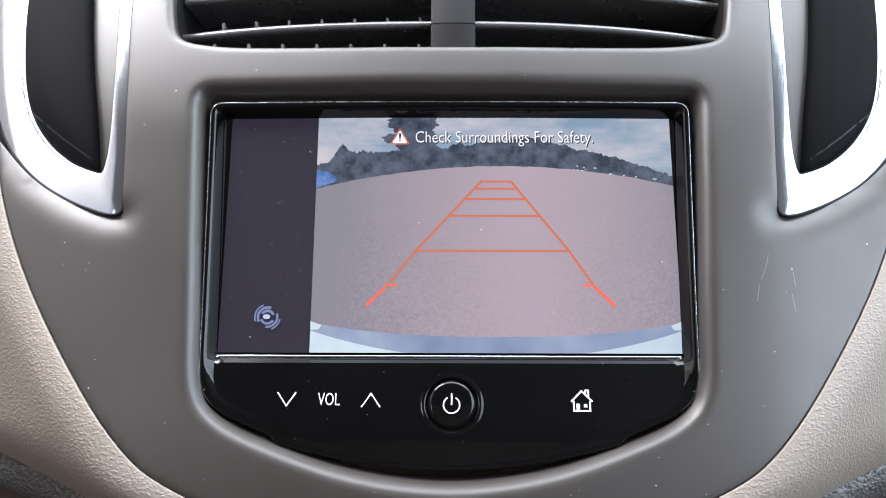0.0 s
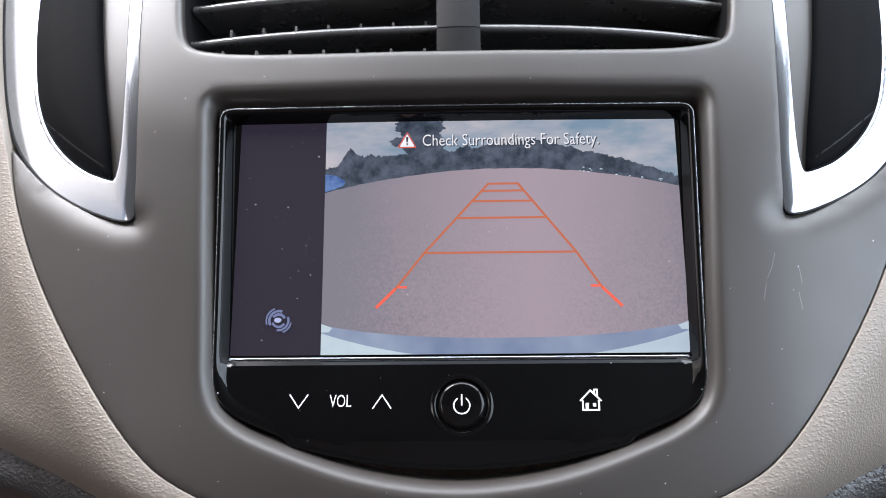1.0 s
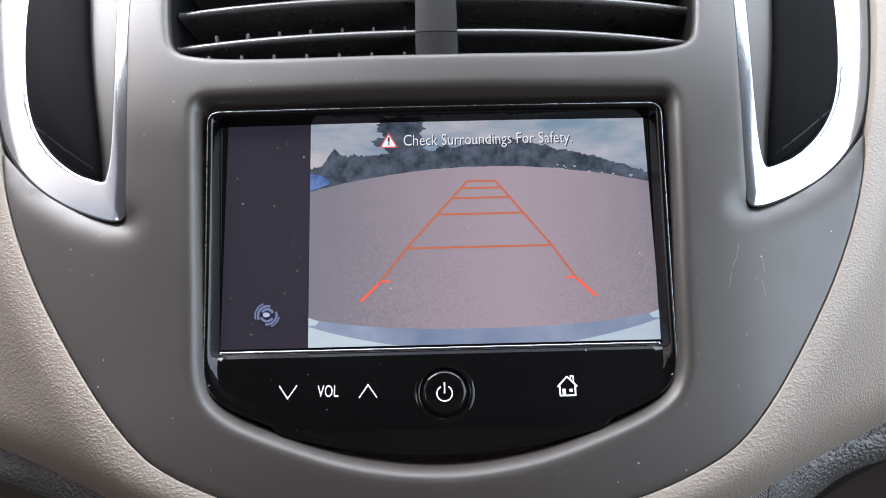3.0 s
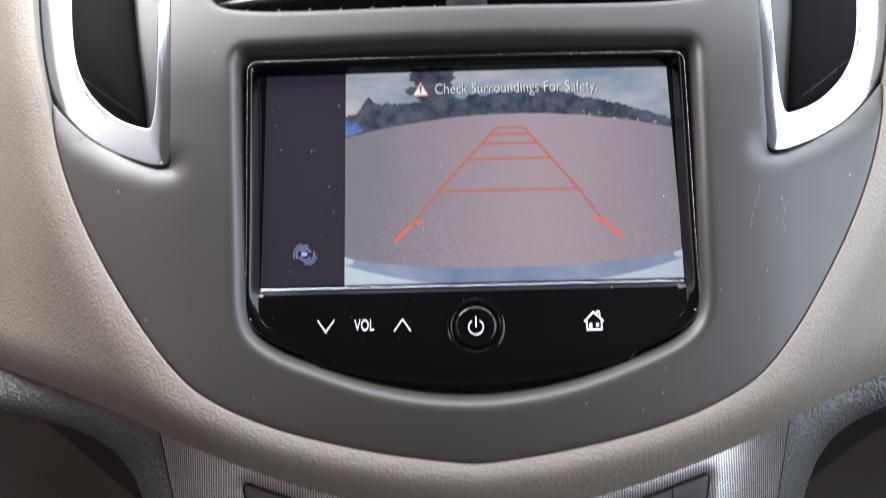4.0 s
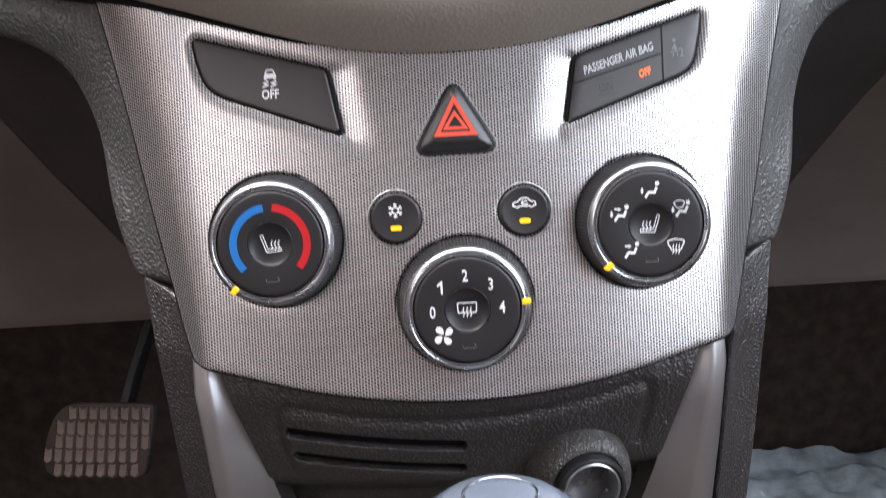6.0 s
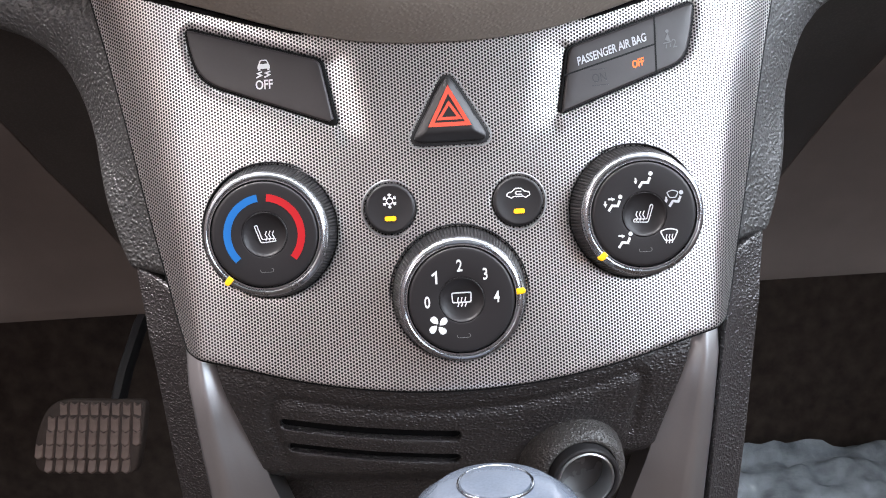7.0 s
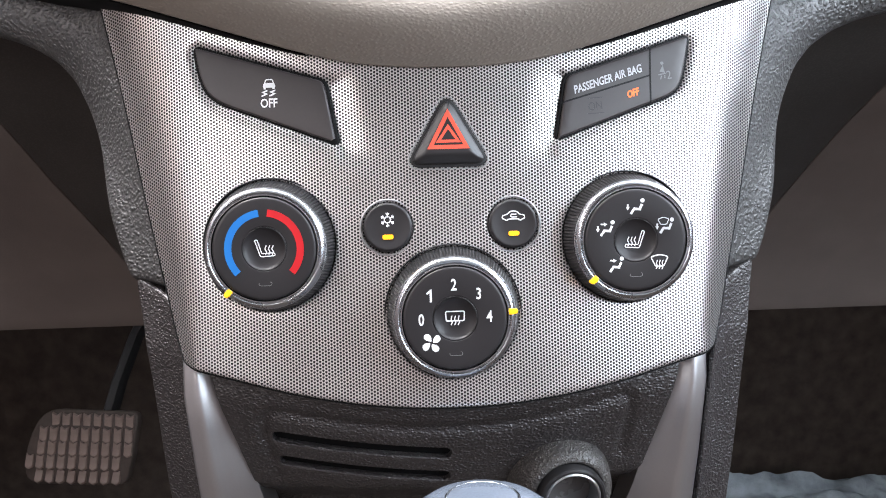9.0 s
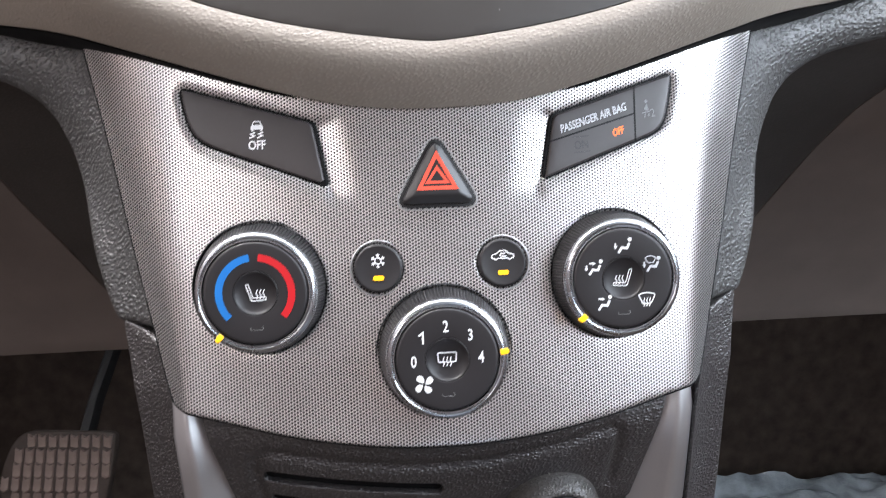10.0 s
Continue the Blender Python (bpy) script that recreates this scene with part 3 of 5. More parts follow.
# near-black strip puts the shade of the gap under the lip into colour
part("lip_shade", loft([[(*p, n - down) for p, n in zip(offset(lip, out), lip_n)] for out, down in ((0.1, 14), (0.25, 9), (0.22, 2.8), (0.0, 2.3), (-0.8, 2.5))], closed=True), DUCT, cover, "near-black strip painting the shaded gap under the lip", sharp=60)

# ---- display unit ----
def floor_depth(u, v):
    """The touch panel sinks gently towards the screen and dips at its upper edge."""
    v = np.asarray(v)
    return -0.1 - 2.5 * np.clip((v + 12) / 26.3, 0, 1) ** 1.3 - 3.0 * np.clip((v - 11.8) / 2.5, 0, 1) ** 2


radio = thing("infotainment_unit", UPPER, "gloss black touchscreen unit, switched on, showing a reversing camera picture", "touchscreen")
glass = resample(ccw(rounded(GLASS)), 2.0)
bm = bmesh.new()
rings = []
for off, n in ((0.6, -6), (0.55, -0.5), (0.4, -0.15), (0.15, 0.0), (-0.2, 0.03), (-0.6, -0.06), (-1.0, -0.3), (-1.4, -0.75), (-1.8, -1.4)):
    lp = offset(glass, off)
    low = max(n, -0.12) if off < 0 else n
    rings.append(ring_verts(bm, lp, [low + (n - low) * float(smooth(5, 16, p[1])) for p in lp]))
lp = offset(glass, -3.6)
rings.append(ring_verts(bm, lp, [min(-0.15, float(floor_depth(p[0], p[1]))) for p in lp]))
for a, b in zip(rings, rings[1:]):
    strip(bm, a, b)
part("bezel", bm, GLOSS, radio)
well = offset(glass, -3.5)
lower_well = [p for p in well if p[1] < 13.6]
right = max((p for p in well if abs(p[1] - 14) < 2.5), key=lambda p: p[0])
cut = sorted(lower_well, key=lambda p: math.atan2(p[1] - 14, p[0]))
button_glass = [(-right[0], 14.3)] + cut + [(right[0], 14.3)]
keys = part("button_panel", sheet(clean(button_glass), [], lambda P: floor_depth(P[:, 0], P[:, 1]) + 0.02, 2.2), GLOSS, radio, "gloss black touch panel with white symbols")
part("screen_surround", flat([p for p in rounded([(75.4, 14.0, 0), (76.6, 96.5, 1.5), (-76.6, 96.5, 1.5), (-75.4, 14.0, 0)])], -5.45, deep=0.6), GLOSS, radio)
# added chrome strip plays the highlight along the glass edge
edge_loop = [p for p in glass if p[1] > 3.0]
k = max(range(len(edge_loop)), key=lambda i: (Vector(edge_loop[i]) - Vector(edge_loop[i - 1])).length)
edge_loop = edge_loop[k:] + edge_loop[:k]
rows = []
for out, n in ((0.62, -0.35), (0.52, 0.02), (0.34, 0.10), (0.16, 0.06)):
    rows.append([(p[0] + d[0] * out, p[1] + d[1] * out, n) for p, d in zip(edge_loop, [(Vector(q) - Vector(p)) for p, q in zip(edge_loop, [r for r, g in zip(offset(glass, 1.0), glass) if g[1] > 3.0][k:] + [r for r, g in zip(offset(glass, 1.0), glass) if g[1] > 3.0][:k])])])
part("bezel_highlight", loft(rows[::-1]), RING, radio, "thin chrome strip standing in for the glass edge's highlight", sharp=80)
# chrome slivers added where the corner's slanting edge shows a highlight
for side in (-1, 1):
    line = [(74.0, 14.2, -5.0), (74.3, 11.5, -4.05), (74.7, 8.5, -2.75), (75.3, 5.5, -1.3), (76.0, 3.2, -0.2)]
    rows = [[(side * (u + du), v, n + dn) for u, v, n in line] for du, dn in ((-0.18, 0.12), (0.0, 0.3), (0.22, 0.34))]
    part("corner_highlight", loft(rows if side < 0 else rows[::-1]), RING, radio, "slanting chrome strip standing in for the corner's highlight", sharp=80)
# chrome bead below the screen stands for a highlight on the bevel
part("bevel_highlight", loft([[(-74.4, 14.2 + dy, z), (74.4, 14.2 + dy, z)] for dy, z in ((-0.5, -5.4), (-0.3, -4.95), (0.05, -4.85), (0.4, -5.0), (0.5, -5.4))]), CHROME, radio, "thin chrome strip standing in for the bevel's highlight", sharp=80)

# the picture on the display: flat layers, each a hair above the last
SL, SR, SB, ST = -74.2, 75.0, 15.4, 95.6
IL = -44.6
display = part("display", flat([(SL, SB), (SR, SB), (SR, ST), (SL, ST)], -5.20, deep=0.2), SCR_SIDE, radio, "lit display with a dark band beside the camera picture")


def horizon(x):
    return 78.2 - 7.2 * ((x - 17.5) / 59) ** 2


xs = [IL + (SR - IL) * k / 60 for k in range(61)]
part("sky_picture", flat([(IL, 60), (SR, 60), (SR, ST), (IL, ST)], -5.12), SCR_SKY, display)
rng = random.Random(4)


def ragged(x, seed):
    """Uneven foliage edge, from broad crowns down to twigs."""
    return sum(a * noise.noise(Vector((x * f, seed, 0.0))) for a, f in ((1.5, 0.22), (0.9, 0.6), (0.6, 1.7), (0.35, 4.5)))


def tree_top(x):
    t = (x - IL) / (SR - IL)
    h = 8.2 - 4.6 * max(0, t - 0.70) / 0.30
    h += 5.0 * math.exp(-((x + 36.2) / 2.6) ** 2) + 1.6 * math.exp(-((x + 30) / 5) ** 2)
    h += 2.2 * math.exp(-((x - 26) / 9) ** 2) - 1.2 * math.exp(-((x + 1) / 3) ** 2)
    return h


tx = [IL + 0.25 * k for k in range(int((SR - IL) / 0.25))] + [SR]
top = [(x, horizon(x) + max(1.4, tree_top(x) + ragged(x, 1.0))) for x in tx]
part("tree_picture", flat([(IL, 60), (SR, 60)] + top[::-1], -5.05), SCR_TREE, display)
for k, (cx, cy, rx, ry) in enumerate(((-12.4, 93.5, 8.4, 4.2), (-18.2, 88.0, 4.2, 1.8), (-8.6, 87.5, 4.6, 4.6), (-13.0, 86.5, 5.2, 4.0))):
    ring = []
    for i in range(70):
        a = 2 * math.pi * i / 70
        r = 1 + 0.20 * noise.noise(Vector((3 * math.cos(a), 3 * math.sin(a), k))) + 0.22 * noise.noise(Vector((9 * math.cos(a), 9 * math.sin(a), k + 5)))
        ring.append((cx + rx * r * math.cos(a), min(ST - 0.03, cy + ry * r * math.sin(a))))
    part("tall_tree_picture", flat(clean(ring), -5.03 + 0.005 * k), SCR_TREE, display)
part("ground_picture", flat([(IL, SB), (SR, SB)] + [(x, horizon(x) + rng.uniform(-0.12, 0.12)) for x in reversed(xs)], -4.98), SCR_GROUND, display)
part("blue_car_picture", flat(rounded([(IL, 70.4, 0), (-38.3, 72.6, 1), (-37.6, 74.0, 1), (-40.5, 76.3, 2), (IL, 76.7, 0)]), -4.92), SCR_CAR, display)
bits = bmesh.new()
for _ in range(13):
    x = rng.uniform(40, 70)
    y = horizon(x) + rng.uniform(-0.2, 1.3)
    w = rng.uniform(0.25, 1.1)
    flat([(x, y), (x + w, y - 0.1), (x + w, y + rng.uniform(0.15, 0.4)), (x, y + 0.3)], -4.92, bits)
part("far_cars_picture", bits, SCR_PAINT, display)


def bumper_top(x):
    return 20.6 + 4.6 * (abs(x - 15) / 60) ** 2.6


def bumper_low(x):
    return 13.6 + 9.0 * (abs(x - 15) / 60) ** 2.2


part("bumper_picture", flat([(IL, SB), (SR, SB)] + [(x, bumper_top(x)) for x in reversed(xs)], -4.90), SCR_BUMPER, display)
for sx in (-1, 1):
    half = [x for x in xs if (x - 15) * sx > 26]
    edge = [(x, max(SB, bumper_low(x))) for x in half]
    ends = [(half[-1], SB), (half[0], SB)]
    part("car_body_picture", flat(edge + ends, -4.84), SCR_PAINT, display)
    corner = IL if sx < 0 else SR
    part("lamp_picture", flat([(corner, bumper_top(corner) - 2.4), (corner, bumper_top(corner) + 0.4), (corner - sx * 3.6, bumper_top(corner) - 0.9), (corner - sx * 2.6, bumper_top(corner) - 2.3)], -4.80), SCR_PAINT, display)

# guide lines
GX = 16.2


def guide_half(y):
    return 5.0 + (72.7 - y) * (25.2 - 5.0) / 23.8 if y > 48.8 else 25.2 + (48.9 - y) * (34.2 - 25.2) / 12.4


def guide_mid(y):
    return GX - 0.4 - 1.5 * (72.7 - y) / 24.0


z = -4.72
for sx in (-1, 1):
    part("guide_line", stroke([(guide_mid(y) + sx * guide_half(y), y) for y in (36.5, 48.9, 72.7)], 0.75, z), SCR_LINE, display, "slanting orange parking guide line")
for y in (72.7, 70.2, 66.6, 60.8, 48.9):
    h = guide_half(y) + 0.3
    part("guide_line", stroke([(guide_mid(y) - h, y), (guide_mid(y) + h, y)], 0.7, z + 0.02), SCR_LINE, display, "level orange parking guide line")
for sx in (-1, 1):
    part("near_guide_line", stroke([(GX - 2.7 + sx * 40.3, 30.6), (GX - 2.66 + sx * 33.9, 37.0)], 0.95, z), SCR_RED, display, "red parking guide line")
    part("guide_tick", stroke([(GX - 2.6 + sx * 33.5, 37.4), (GX - 2.6 + sx * 30.2, 37.4)], 0.7, z + 0.02), SCR_RED, display, "red tick")
bm = bmesh.new()
stroke(rounded([(-19.8, 86.0, 0.5), (-13.6, 86.0, 0.5), (-16.7, 91.5, 0.5)]), 0.22, z, bm, closed=True)
part("warning_triangle_edge", bm, SCR_RED, display)
part("warning_triangle", flat(rounded([(-19.3, 86.3, 0.4), (-14.1, 86.3, 0.4), (-16.7, 90.9, 0.4)]), z - 0.03), SCR_WHITE, display)
bm = flat([(-17.0, 87.9), (-16.4, 87.9), (-16.3, 89.9), (-17.1, 89.9)], z + 0.03)
flat(circle(-16.7, 87.25, 0.34, 12), z + 0.03, bm)
part("exclamation_mark", bm, SCR_SHADE, display)
part("caption_shade", text("Check Surroundings For Safety.", 6.0, z - 0.02, 19.05, 88.0, squeeze=0.79), SCR_SHADE, display)
part("caption", text("Check Surroundings For Safety.", 6.0, z + 0.05, 18.7, 88.3, squeeze=0.79, bold=-0.05), SCR_TEXT, display, "white lettering")
bm = bmesh.new()
for r, a0, a1, w in ((2.0, 20, 150, 0.9), (2.1, 200, 330, 0.8), (3.1, 70, 210, 0.8), (3.2, 260, 380, 0.7), (4.1, 110, 200, 0.5), (4.1, 290, 350, 0.5)):
    stroke(arc(-58.6, 26.8, r, a0, a1, 18), w, z, bm)
part("lens_symbol", bm, SCR_BLUE, display, "faint blue lens symbol")
part("lens_highlight", flat([(-58.6 + 1.2 * math.cos(a) - 0.3, 26.9 + 0.8 * math.sin(a)) for a in (math.pi * k / 8 for k in range(16))], z + 0.03), SCR_GLINT, display, "pale glint")

# touch symbols
def on_keys(bm):
    bmesh.ops.subdivide_edges(bm, edges=[e for e in bm.edges if e.calc_length() > 0.6], cuts=8)
    for v in bm.verts:
        v.co.z += float(floor_depth(v.co.x, v.co.y)) + 0.16
    return bm


part("volume_down_symbol", on_keys(stroke([(-53.3, 2.7), (-50.4, -1.5), (-47.5, 2.7)], 0.38, 0)), ICON, keys)
part("volume_up_symbol", on_keys(stroke([(-27.0, -1.8), (-24.1, 2.4), (-21.2, -1.8)], 0.38, 0)), ICON, keys)
part("volume_lettering", on_keys(text("VOL", 5.6, 0, -37.2, 0.4, squeeze=0.64, bold=-0.04)), ICON, keys)
bm = bmesh.new()
stroke([(38.1, 0.1), (41.4, 3.4), (44.7, 0.1)], 0.5, 0, bm)
stroke([(38.9, 0.3), (38.9, -2.7), (43.9, -2.7), (43.9, 0.3)], 0.5, 0, bm)
stroke([(42.6, 2.2), (42.6, 3.6), (43.5, 3.6), (43.5, 1.3)], 0.4, 0.01, bm)
flat([(39.7, -2.6), (40.7, -2.6), (40.7, -0.5), (39.7, -0.5)], 0, bm)
flat([(42.0, -1.6), (43.0, -1.6), (43.0, -0.6), (42.0, -0.6)], 0, bm)
part("home_symbol", on_keys(bm), ICON, keys)
power = part("power_button", lathe([(9.9, -0.3), (9.2, 0.0), (8.7, 0.03), (8.1, -0.25), (7.7, -0.7), (7.3, 0.1), (6.7, 0.85), (6.0, 1.0), (3.0, 0.9), (0, 0.85)], 72, cx=1.0, cy=-1.0), GLOSS, radio, "round gloss black power button")
bm = stroke(arc(1.0, -1.1, 2.5, 120, 420, 30), 0.42, 1.02)
stroke([(1.0, -1.1), (1.0, 2.4)], 0.45, 1.04, bm)
part("power_symbol", bm, ICON, power)

# ---- centre air vent ----
vent = thing("center_air_vent", UPPER, "black slatted centre air vent above the touchscreen", "air vent")
vent_in = rounded(VENT)
mouth = offset(resample(ccw(vent_in), 3), -2.5)
mouth_n = fascia_height(np.array(mouth))
part("housing", loft([[(*p, n - 3.4) for p, n in zip(mouth, mouth_n)], [(*p, n - 9) for p, n in zip(offset(mouth, 0.3), mouth_n)], [(*p, -40) for p in mouth]], closed=True), DUCT, vent, "dark duct")
part("duct_back", flat(offset(ccw(vent_in), 1.5), -40.0, deep=1.0), DUCT, vent)


def slat_v(u, v0):
    return v0 - (4.6 if u > 0 else 3.0) * (abs(u) / 95.0) ** 2.0


for v0 in (132.0, 147.6, 163.0):
    for lo, hi in ((-97.0, -6.3), (9.0, 98.0)):
        us = [lo + (hi - lo) * k / 28 for k in range(29)]
        prof = [(0.9, -27), (1.4, -7), (1.5, -4.4), (1.15, -3.3), (0.5, -2.7), (-0.5, -2.5), (-1.2, -3.0), (-1.45, -4.2), (-1.3, -7), (-0.4, -27)]
        rows = [[(u, slat_v(u, v0) + dv + 0.10 * (-3 - n), n - 4.0 * (abs(u) / 95) ** 3 - float(bow(v0))) for u in us] for dv, n in prof]
        part("slat", loft(rows + rows[:1]), VANE, vent, sharp=60)
clip = [(-6.4, -9), (-6.4, -2.4), (-5.4, -1.5), (1.3, -1.1), (8.0, -1.5), (9.0, -2.4), (9.0, -9)]
part("divider", loft([[(u, v, n) for u, n in clip] for v in (116.0, 128.9)]), DIVIDER, vent, "dark grey centre divider")
part("divider", loft([[(u, v, n - float(bow(v)) + 3) for u, n in clip] for v in (129.6, 145, 160, 172)]), DIVIDER, vent, "dark grey centre divider")
for k in range(-7, 0):
    u = 1.3 + 12.0 * k
    for lo, hi, n in ((116.0, 123.6, -6.0), (slat_v(u, 132.0) + 0.8, slat_v(u, 132.0) + 6.6, -14.5)):
        part("fin", loft([[(u - 0.45, v, n - 16), (u - 0.45, v, n), (u + 0.45, v, n), (u + 0.45, v, n - 16)] for v in (lo, hi)]), VANE, vent)


# ---- side air vents with chrome surrounds ----
def side_vent(side, word):
    ob = thing("side_air_vent", UPPER, "closed black side air vent in a polished chrome surround", "air vent", "side air vents")
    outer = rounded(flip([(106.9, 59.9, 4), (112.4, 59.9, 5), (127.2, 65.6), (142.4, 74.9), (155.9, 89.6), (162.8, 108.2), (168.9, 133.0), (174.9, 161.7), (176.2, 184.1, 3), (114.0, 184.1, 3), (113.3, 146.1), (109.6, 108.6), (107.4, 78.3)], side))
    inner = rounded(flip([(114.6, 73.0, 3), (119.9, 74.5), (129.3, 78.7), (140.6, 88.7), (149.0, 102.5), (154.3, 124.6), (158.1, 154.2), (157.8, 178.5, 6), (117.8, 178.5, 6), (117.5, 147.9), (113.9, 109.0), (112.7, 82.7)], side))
    out_lp = resample(ccw(outer), 2.0)

    def rise(P):
        u, v = np.abs(P[:, 0]), P[:, 1]
        d = np.minimum(dist_to(P, out_lp), 8.0)
        return 1.0 - 0.25 * np.maximum(u - 110 - 0.06 * np.maximum(v - 80, 0), 0) - bow(v) - 0.5 * (1 - d / 8.0) ** 2

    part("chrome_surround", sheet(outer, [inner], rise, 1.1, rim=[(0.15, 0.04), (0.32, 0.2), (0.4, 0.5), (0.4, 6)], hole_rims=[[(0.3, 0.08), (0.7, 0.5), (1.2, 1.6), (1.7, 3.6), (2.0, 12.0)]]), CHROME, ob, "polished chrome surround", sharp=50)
    # dark strip laid along the chrome's edge in place of the open gap
    edge_n = rise(np.array(out_lp))
    part("seam_line", loft([[(*p, n + h) for p, n in zip(offset(out_lp, o), edge_n)] for o, h in ((-0.12, 0.10), (0.05, 0.32), (0.55, 0.34), (0.75, -1.0))][::-1], closed=True), DUCT, ob, "thin black seam")
    lip = offset(ccw(inner), 1.0)

    def back(P):
        return -8.0 - 0.15 * (np.abs(P[:, 0]) - 114) - bow(P[:, 1])
    part("reveal", sheet(lip, [], back, 4.0), FASCIA, ob, "taupe inner face")
    drum = rounded(flip([(119.3, 76.3, 2), (123.1, 77.2), (132.5, 81.3), (143.4, 91.4), (151.7, 105.4), (157.2, 127.6), (161.2, 158.2), (161.2, 179, 5), (136.3, 179, 5), (134.8, 159.5), (128.3, 122.4), (121.9, 94.0)], side))
    dl = resample(ccw(drum), 2.0)

    def bulge(P):
        d = dist_to(P, dl)
        return -6.6 + 3.0 * np.sqrt(np.clip(d / 9.0, 0, 1)) - 0.13 * (np.abs(P[:, 0]) - 117) - bow(P[:, 1])
    part("drum", sheet(drum, [], bulge, 1.5, rim=[(0.0, 6)]), DRUM, ob, "black vent drum", sharp=60)
    line = [(149.6, 96.2), (149.4, 98.6), (148.2, 99.8), (146.4, 99.4), (143.0, 96.7), (138.2, 92.9), (133.5, 89.1), (129.0, 85.9), (125.0, 83.1), (122.0, 81.0)]
    rows = []
    for du, dn in ((-0.35, 0.03), (0, 0.03), (0.35, 0.03)):
        P = np.array([(p[0] * side, p[1] + du) for p in line])
        rows.append([(p[0], p[1], float(h) + dn) for p, h in zip(P, bulge(P))])
    part("flap_edge", loft(rows if side > 0 else rows[::-1]), DUCT, ob, "dark line of the closing flap")
    return ob


side_vent(-1, "left")
side_vent(1, "right")

# ---- climate panel ----
PANEL_EDGE = [(91.0, -43), (93.0, -33), (95.0, -23), (97.2, -13), (102.0, 10), (107.0, 36.5), (110.5, 53), (113.5, 66), (116.8, 80), (120.0, 93)]
PANEL_FOLD = [(84.0, -42), (85.5, -25), (87.3, -7), (89.3, 12), (90.6, 30), (93.0, 50), (98.0, 66), (104.0, 82)]


def along(table, v):
    return np.interp(v, [p[1] for p in table], [p[0] for p in table])


def sag(u, v=0.0):
    """How far the climate panel falls back: a gentle bow, then a fold towards each side, sharp below and soft above."""
    u, v = np.abs(np.asarray(u, float)), np.asarray(v, float)
    fold, edge = along(PANEL_FOLD, v), along(PANEL_EDGE, v)
    w = np.interp(v, [-40, 20, 80], [0.13, 0.16, 0.34])
    x = (u - fold) / (edge - fold)
    drop = np.interp(v, [-20, 80], [11.0, 8.3])
    return u * u / 1000 + drop * np.log1p(np.exp(np.minimum(x, 4) / w)) / np.log1p(np.exp(1 / w))


PANEL_SIDE = [(18, -58.2), (36, -56.0), (54, -52.6), (72, -47.6), (89.6, -43.4, 1.5)] + PANEL_EDGE[1:-1] + [(120.0, 93, 0)]
PANEL_OUT = mirror([(0, -58.9)] + PANEL_SIDE + [(98, 80), (73, 69), (53, 62), (33, 57.5), (13, 55.5), (0, 55)])
SWITCH_OUT = [(38.7, 46.4, 2.2), (81.4, 59.6, 2.2), (80.6, 53, 4), (78.2, 44.6, 5), (73.2, 40.4, 4), (35.0, 25.6, 2.2)]
AIRBAG_OUT = [(38.7, 46.2, 2.4), (81.3, 59.9, 2.8), (79.7, 50.5), (77.8, 43.2, 3.4), (74.6, 39.7, 3.2), (35.0, 25.3, 2.4)]
HAZARD_OUT = [(0, 41.0, 5.5), (-13.0, 18.0, 4.5), (13.0, 18.0, 4.5)]


def face_height(P):
    u, v = np.abs(P[:, 0]), P[:, 1]
    n = -sag(u, v)
    # scooped ramp beside the inner end of each long switch
    edge = 35.0 + (v - 25.6) * (38.7 - 35.0) / 20.8
    inward = np.clip((edge - u) / 13.0, 0, 1)
    mid = smooth(18.5, 25.5, v - (36.5 - u) * -0.1) * (1 - smooth(45.5, 49.5, v + (36.5 - u) * 0.05))
    ramp_in = np.where(u < edge, (1 - inward) ** 2.0, 0) * mid
    ring = dist_to(np.stack([u, v], axis=1), rounded(SWITCH_OUT))
    return n - 1.9 * ramp_in - 0.9 * np.clip(1 - ring / 3.2, 0, 1) ** 1.3 * (u > edge)


climate = thing("climate_panel", LOWER, "pierced satin-silver climate control panel on the centre console", "control panel")
holes = [offset(ccw(rounded(flip(out, s))), 0.9) for s, out in ((-1, SWITCH_OUT), (1, AIRBAG_OUT))]
holes += [offset(ccw(rounded(HAZARD_OUT)), 0.9)]
holes += [circle(s * 19.9, -1.3, 8.4, 40) for s in (-1, 1)]
holes += [circle(x, y, 21.3, 72) for x, y in ((-57.5, -6.1), (56.8, -6.9), (0.0, -29.0))]
part("faceplate", sheet(rounded(PANEL_OUT), holes, face_height, 1.7, rim=[(0.25, 0.1), (0.5, 0.5), (0.6, 1.2), (0.6, 5)],
                        hole_rims=[[(0.2, 0.1), (0.5, 0.5), (0.55, 6)]] * len(holes)), MESH, climate, sharp=50)


for x in (-19.9, 19.9):
    part("button_lip", lathe([(9.2, -0.5), (9.1, -0.05), (8.9, 0.12), (8.65, 0.12), (8.45, -0.1), (8.4, -1.5)], 64, cx=x, cy=-1.3), SATIN, climate, "bright lip round the button").location.z = -0.0003
lip_loop = resample(ccw(rounded(HAZARD_OUT)), 1.0)
part("hazard_lip", loft([[(*p, n) for p in offset(lip_loop, o)] for o, n in ((0.85, -1.5), (0.95, -0.1), (1.15, 0.12), (1.4, 0.1), (1.6, -0.4))][::-1], closed=True), SATIN, climate, "bright lip round the hazard switch")
# near-black loop added round the faceplate to draw its dark seam
seam_loop = resample(ccw(rounded(PANEL_OUT)), 2.0)
seam_n = -sag(*np.array(seam_loop).T)
part("seam_strip", loft([[(*p, n - down) for p, n in zip(offset(seam_loop, out), seam_n)] for out, down in ((1.15, 5), (1.15, 1.0), (0.5, 0.9), (0.4, 3.0))], closed=True), DUCT, climate, "thin black seam")


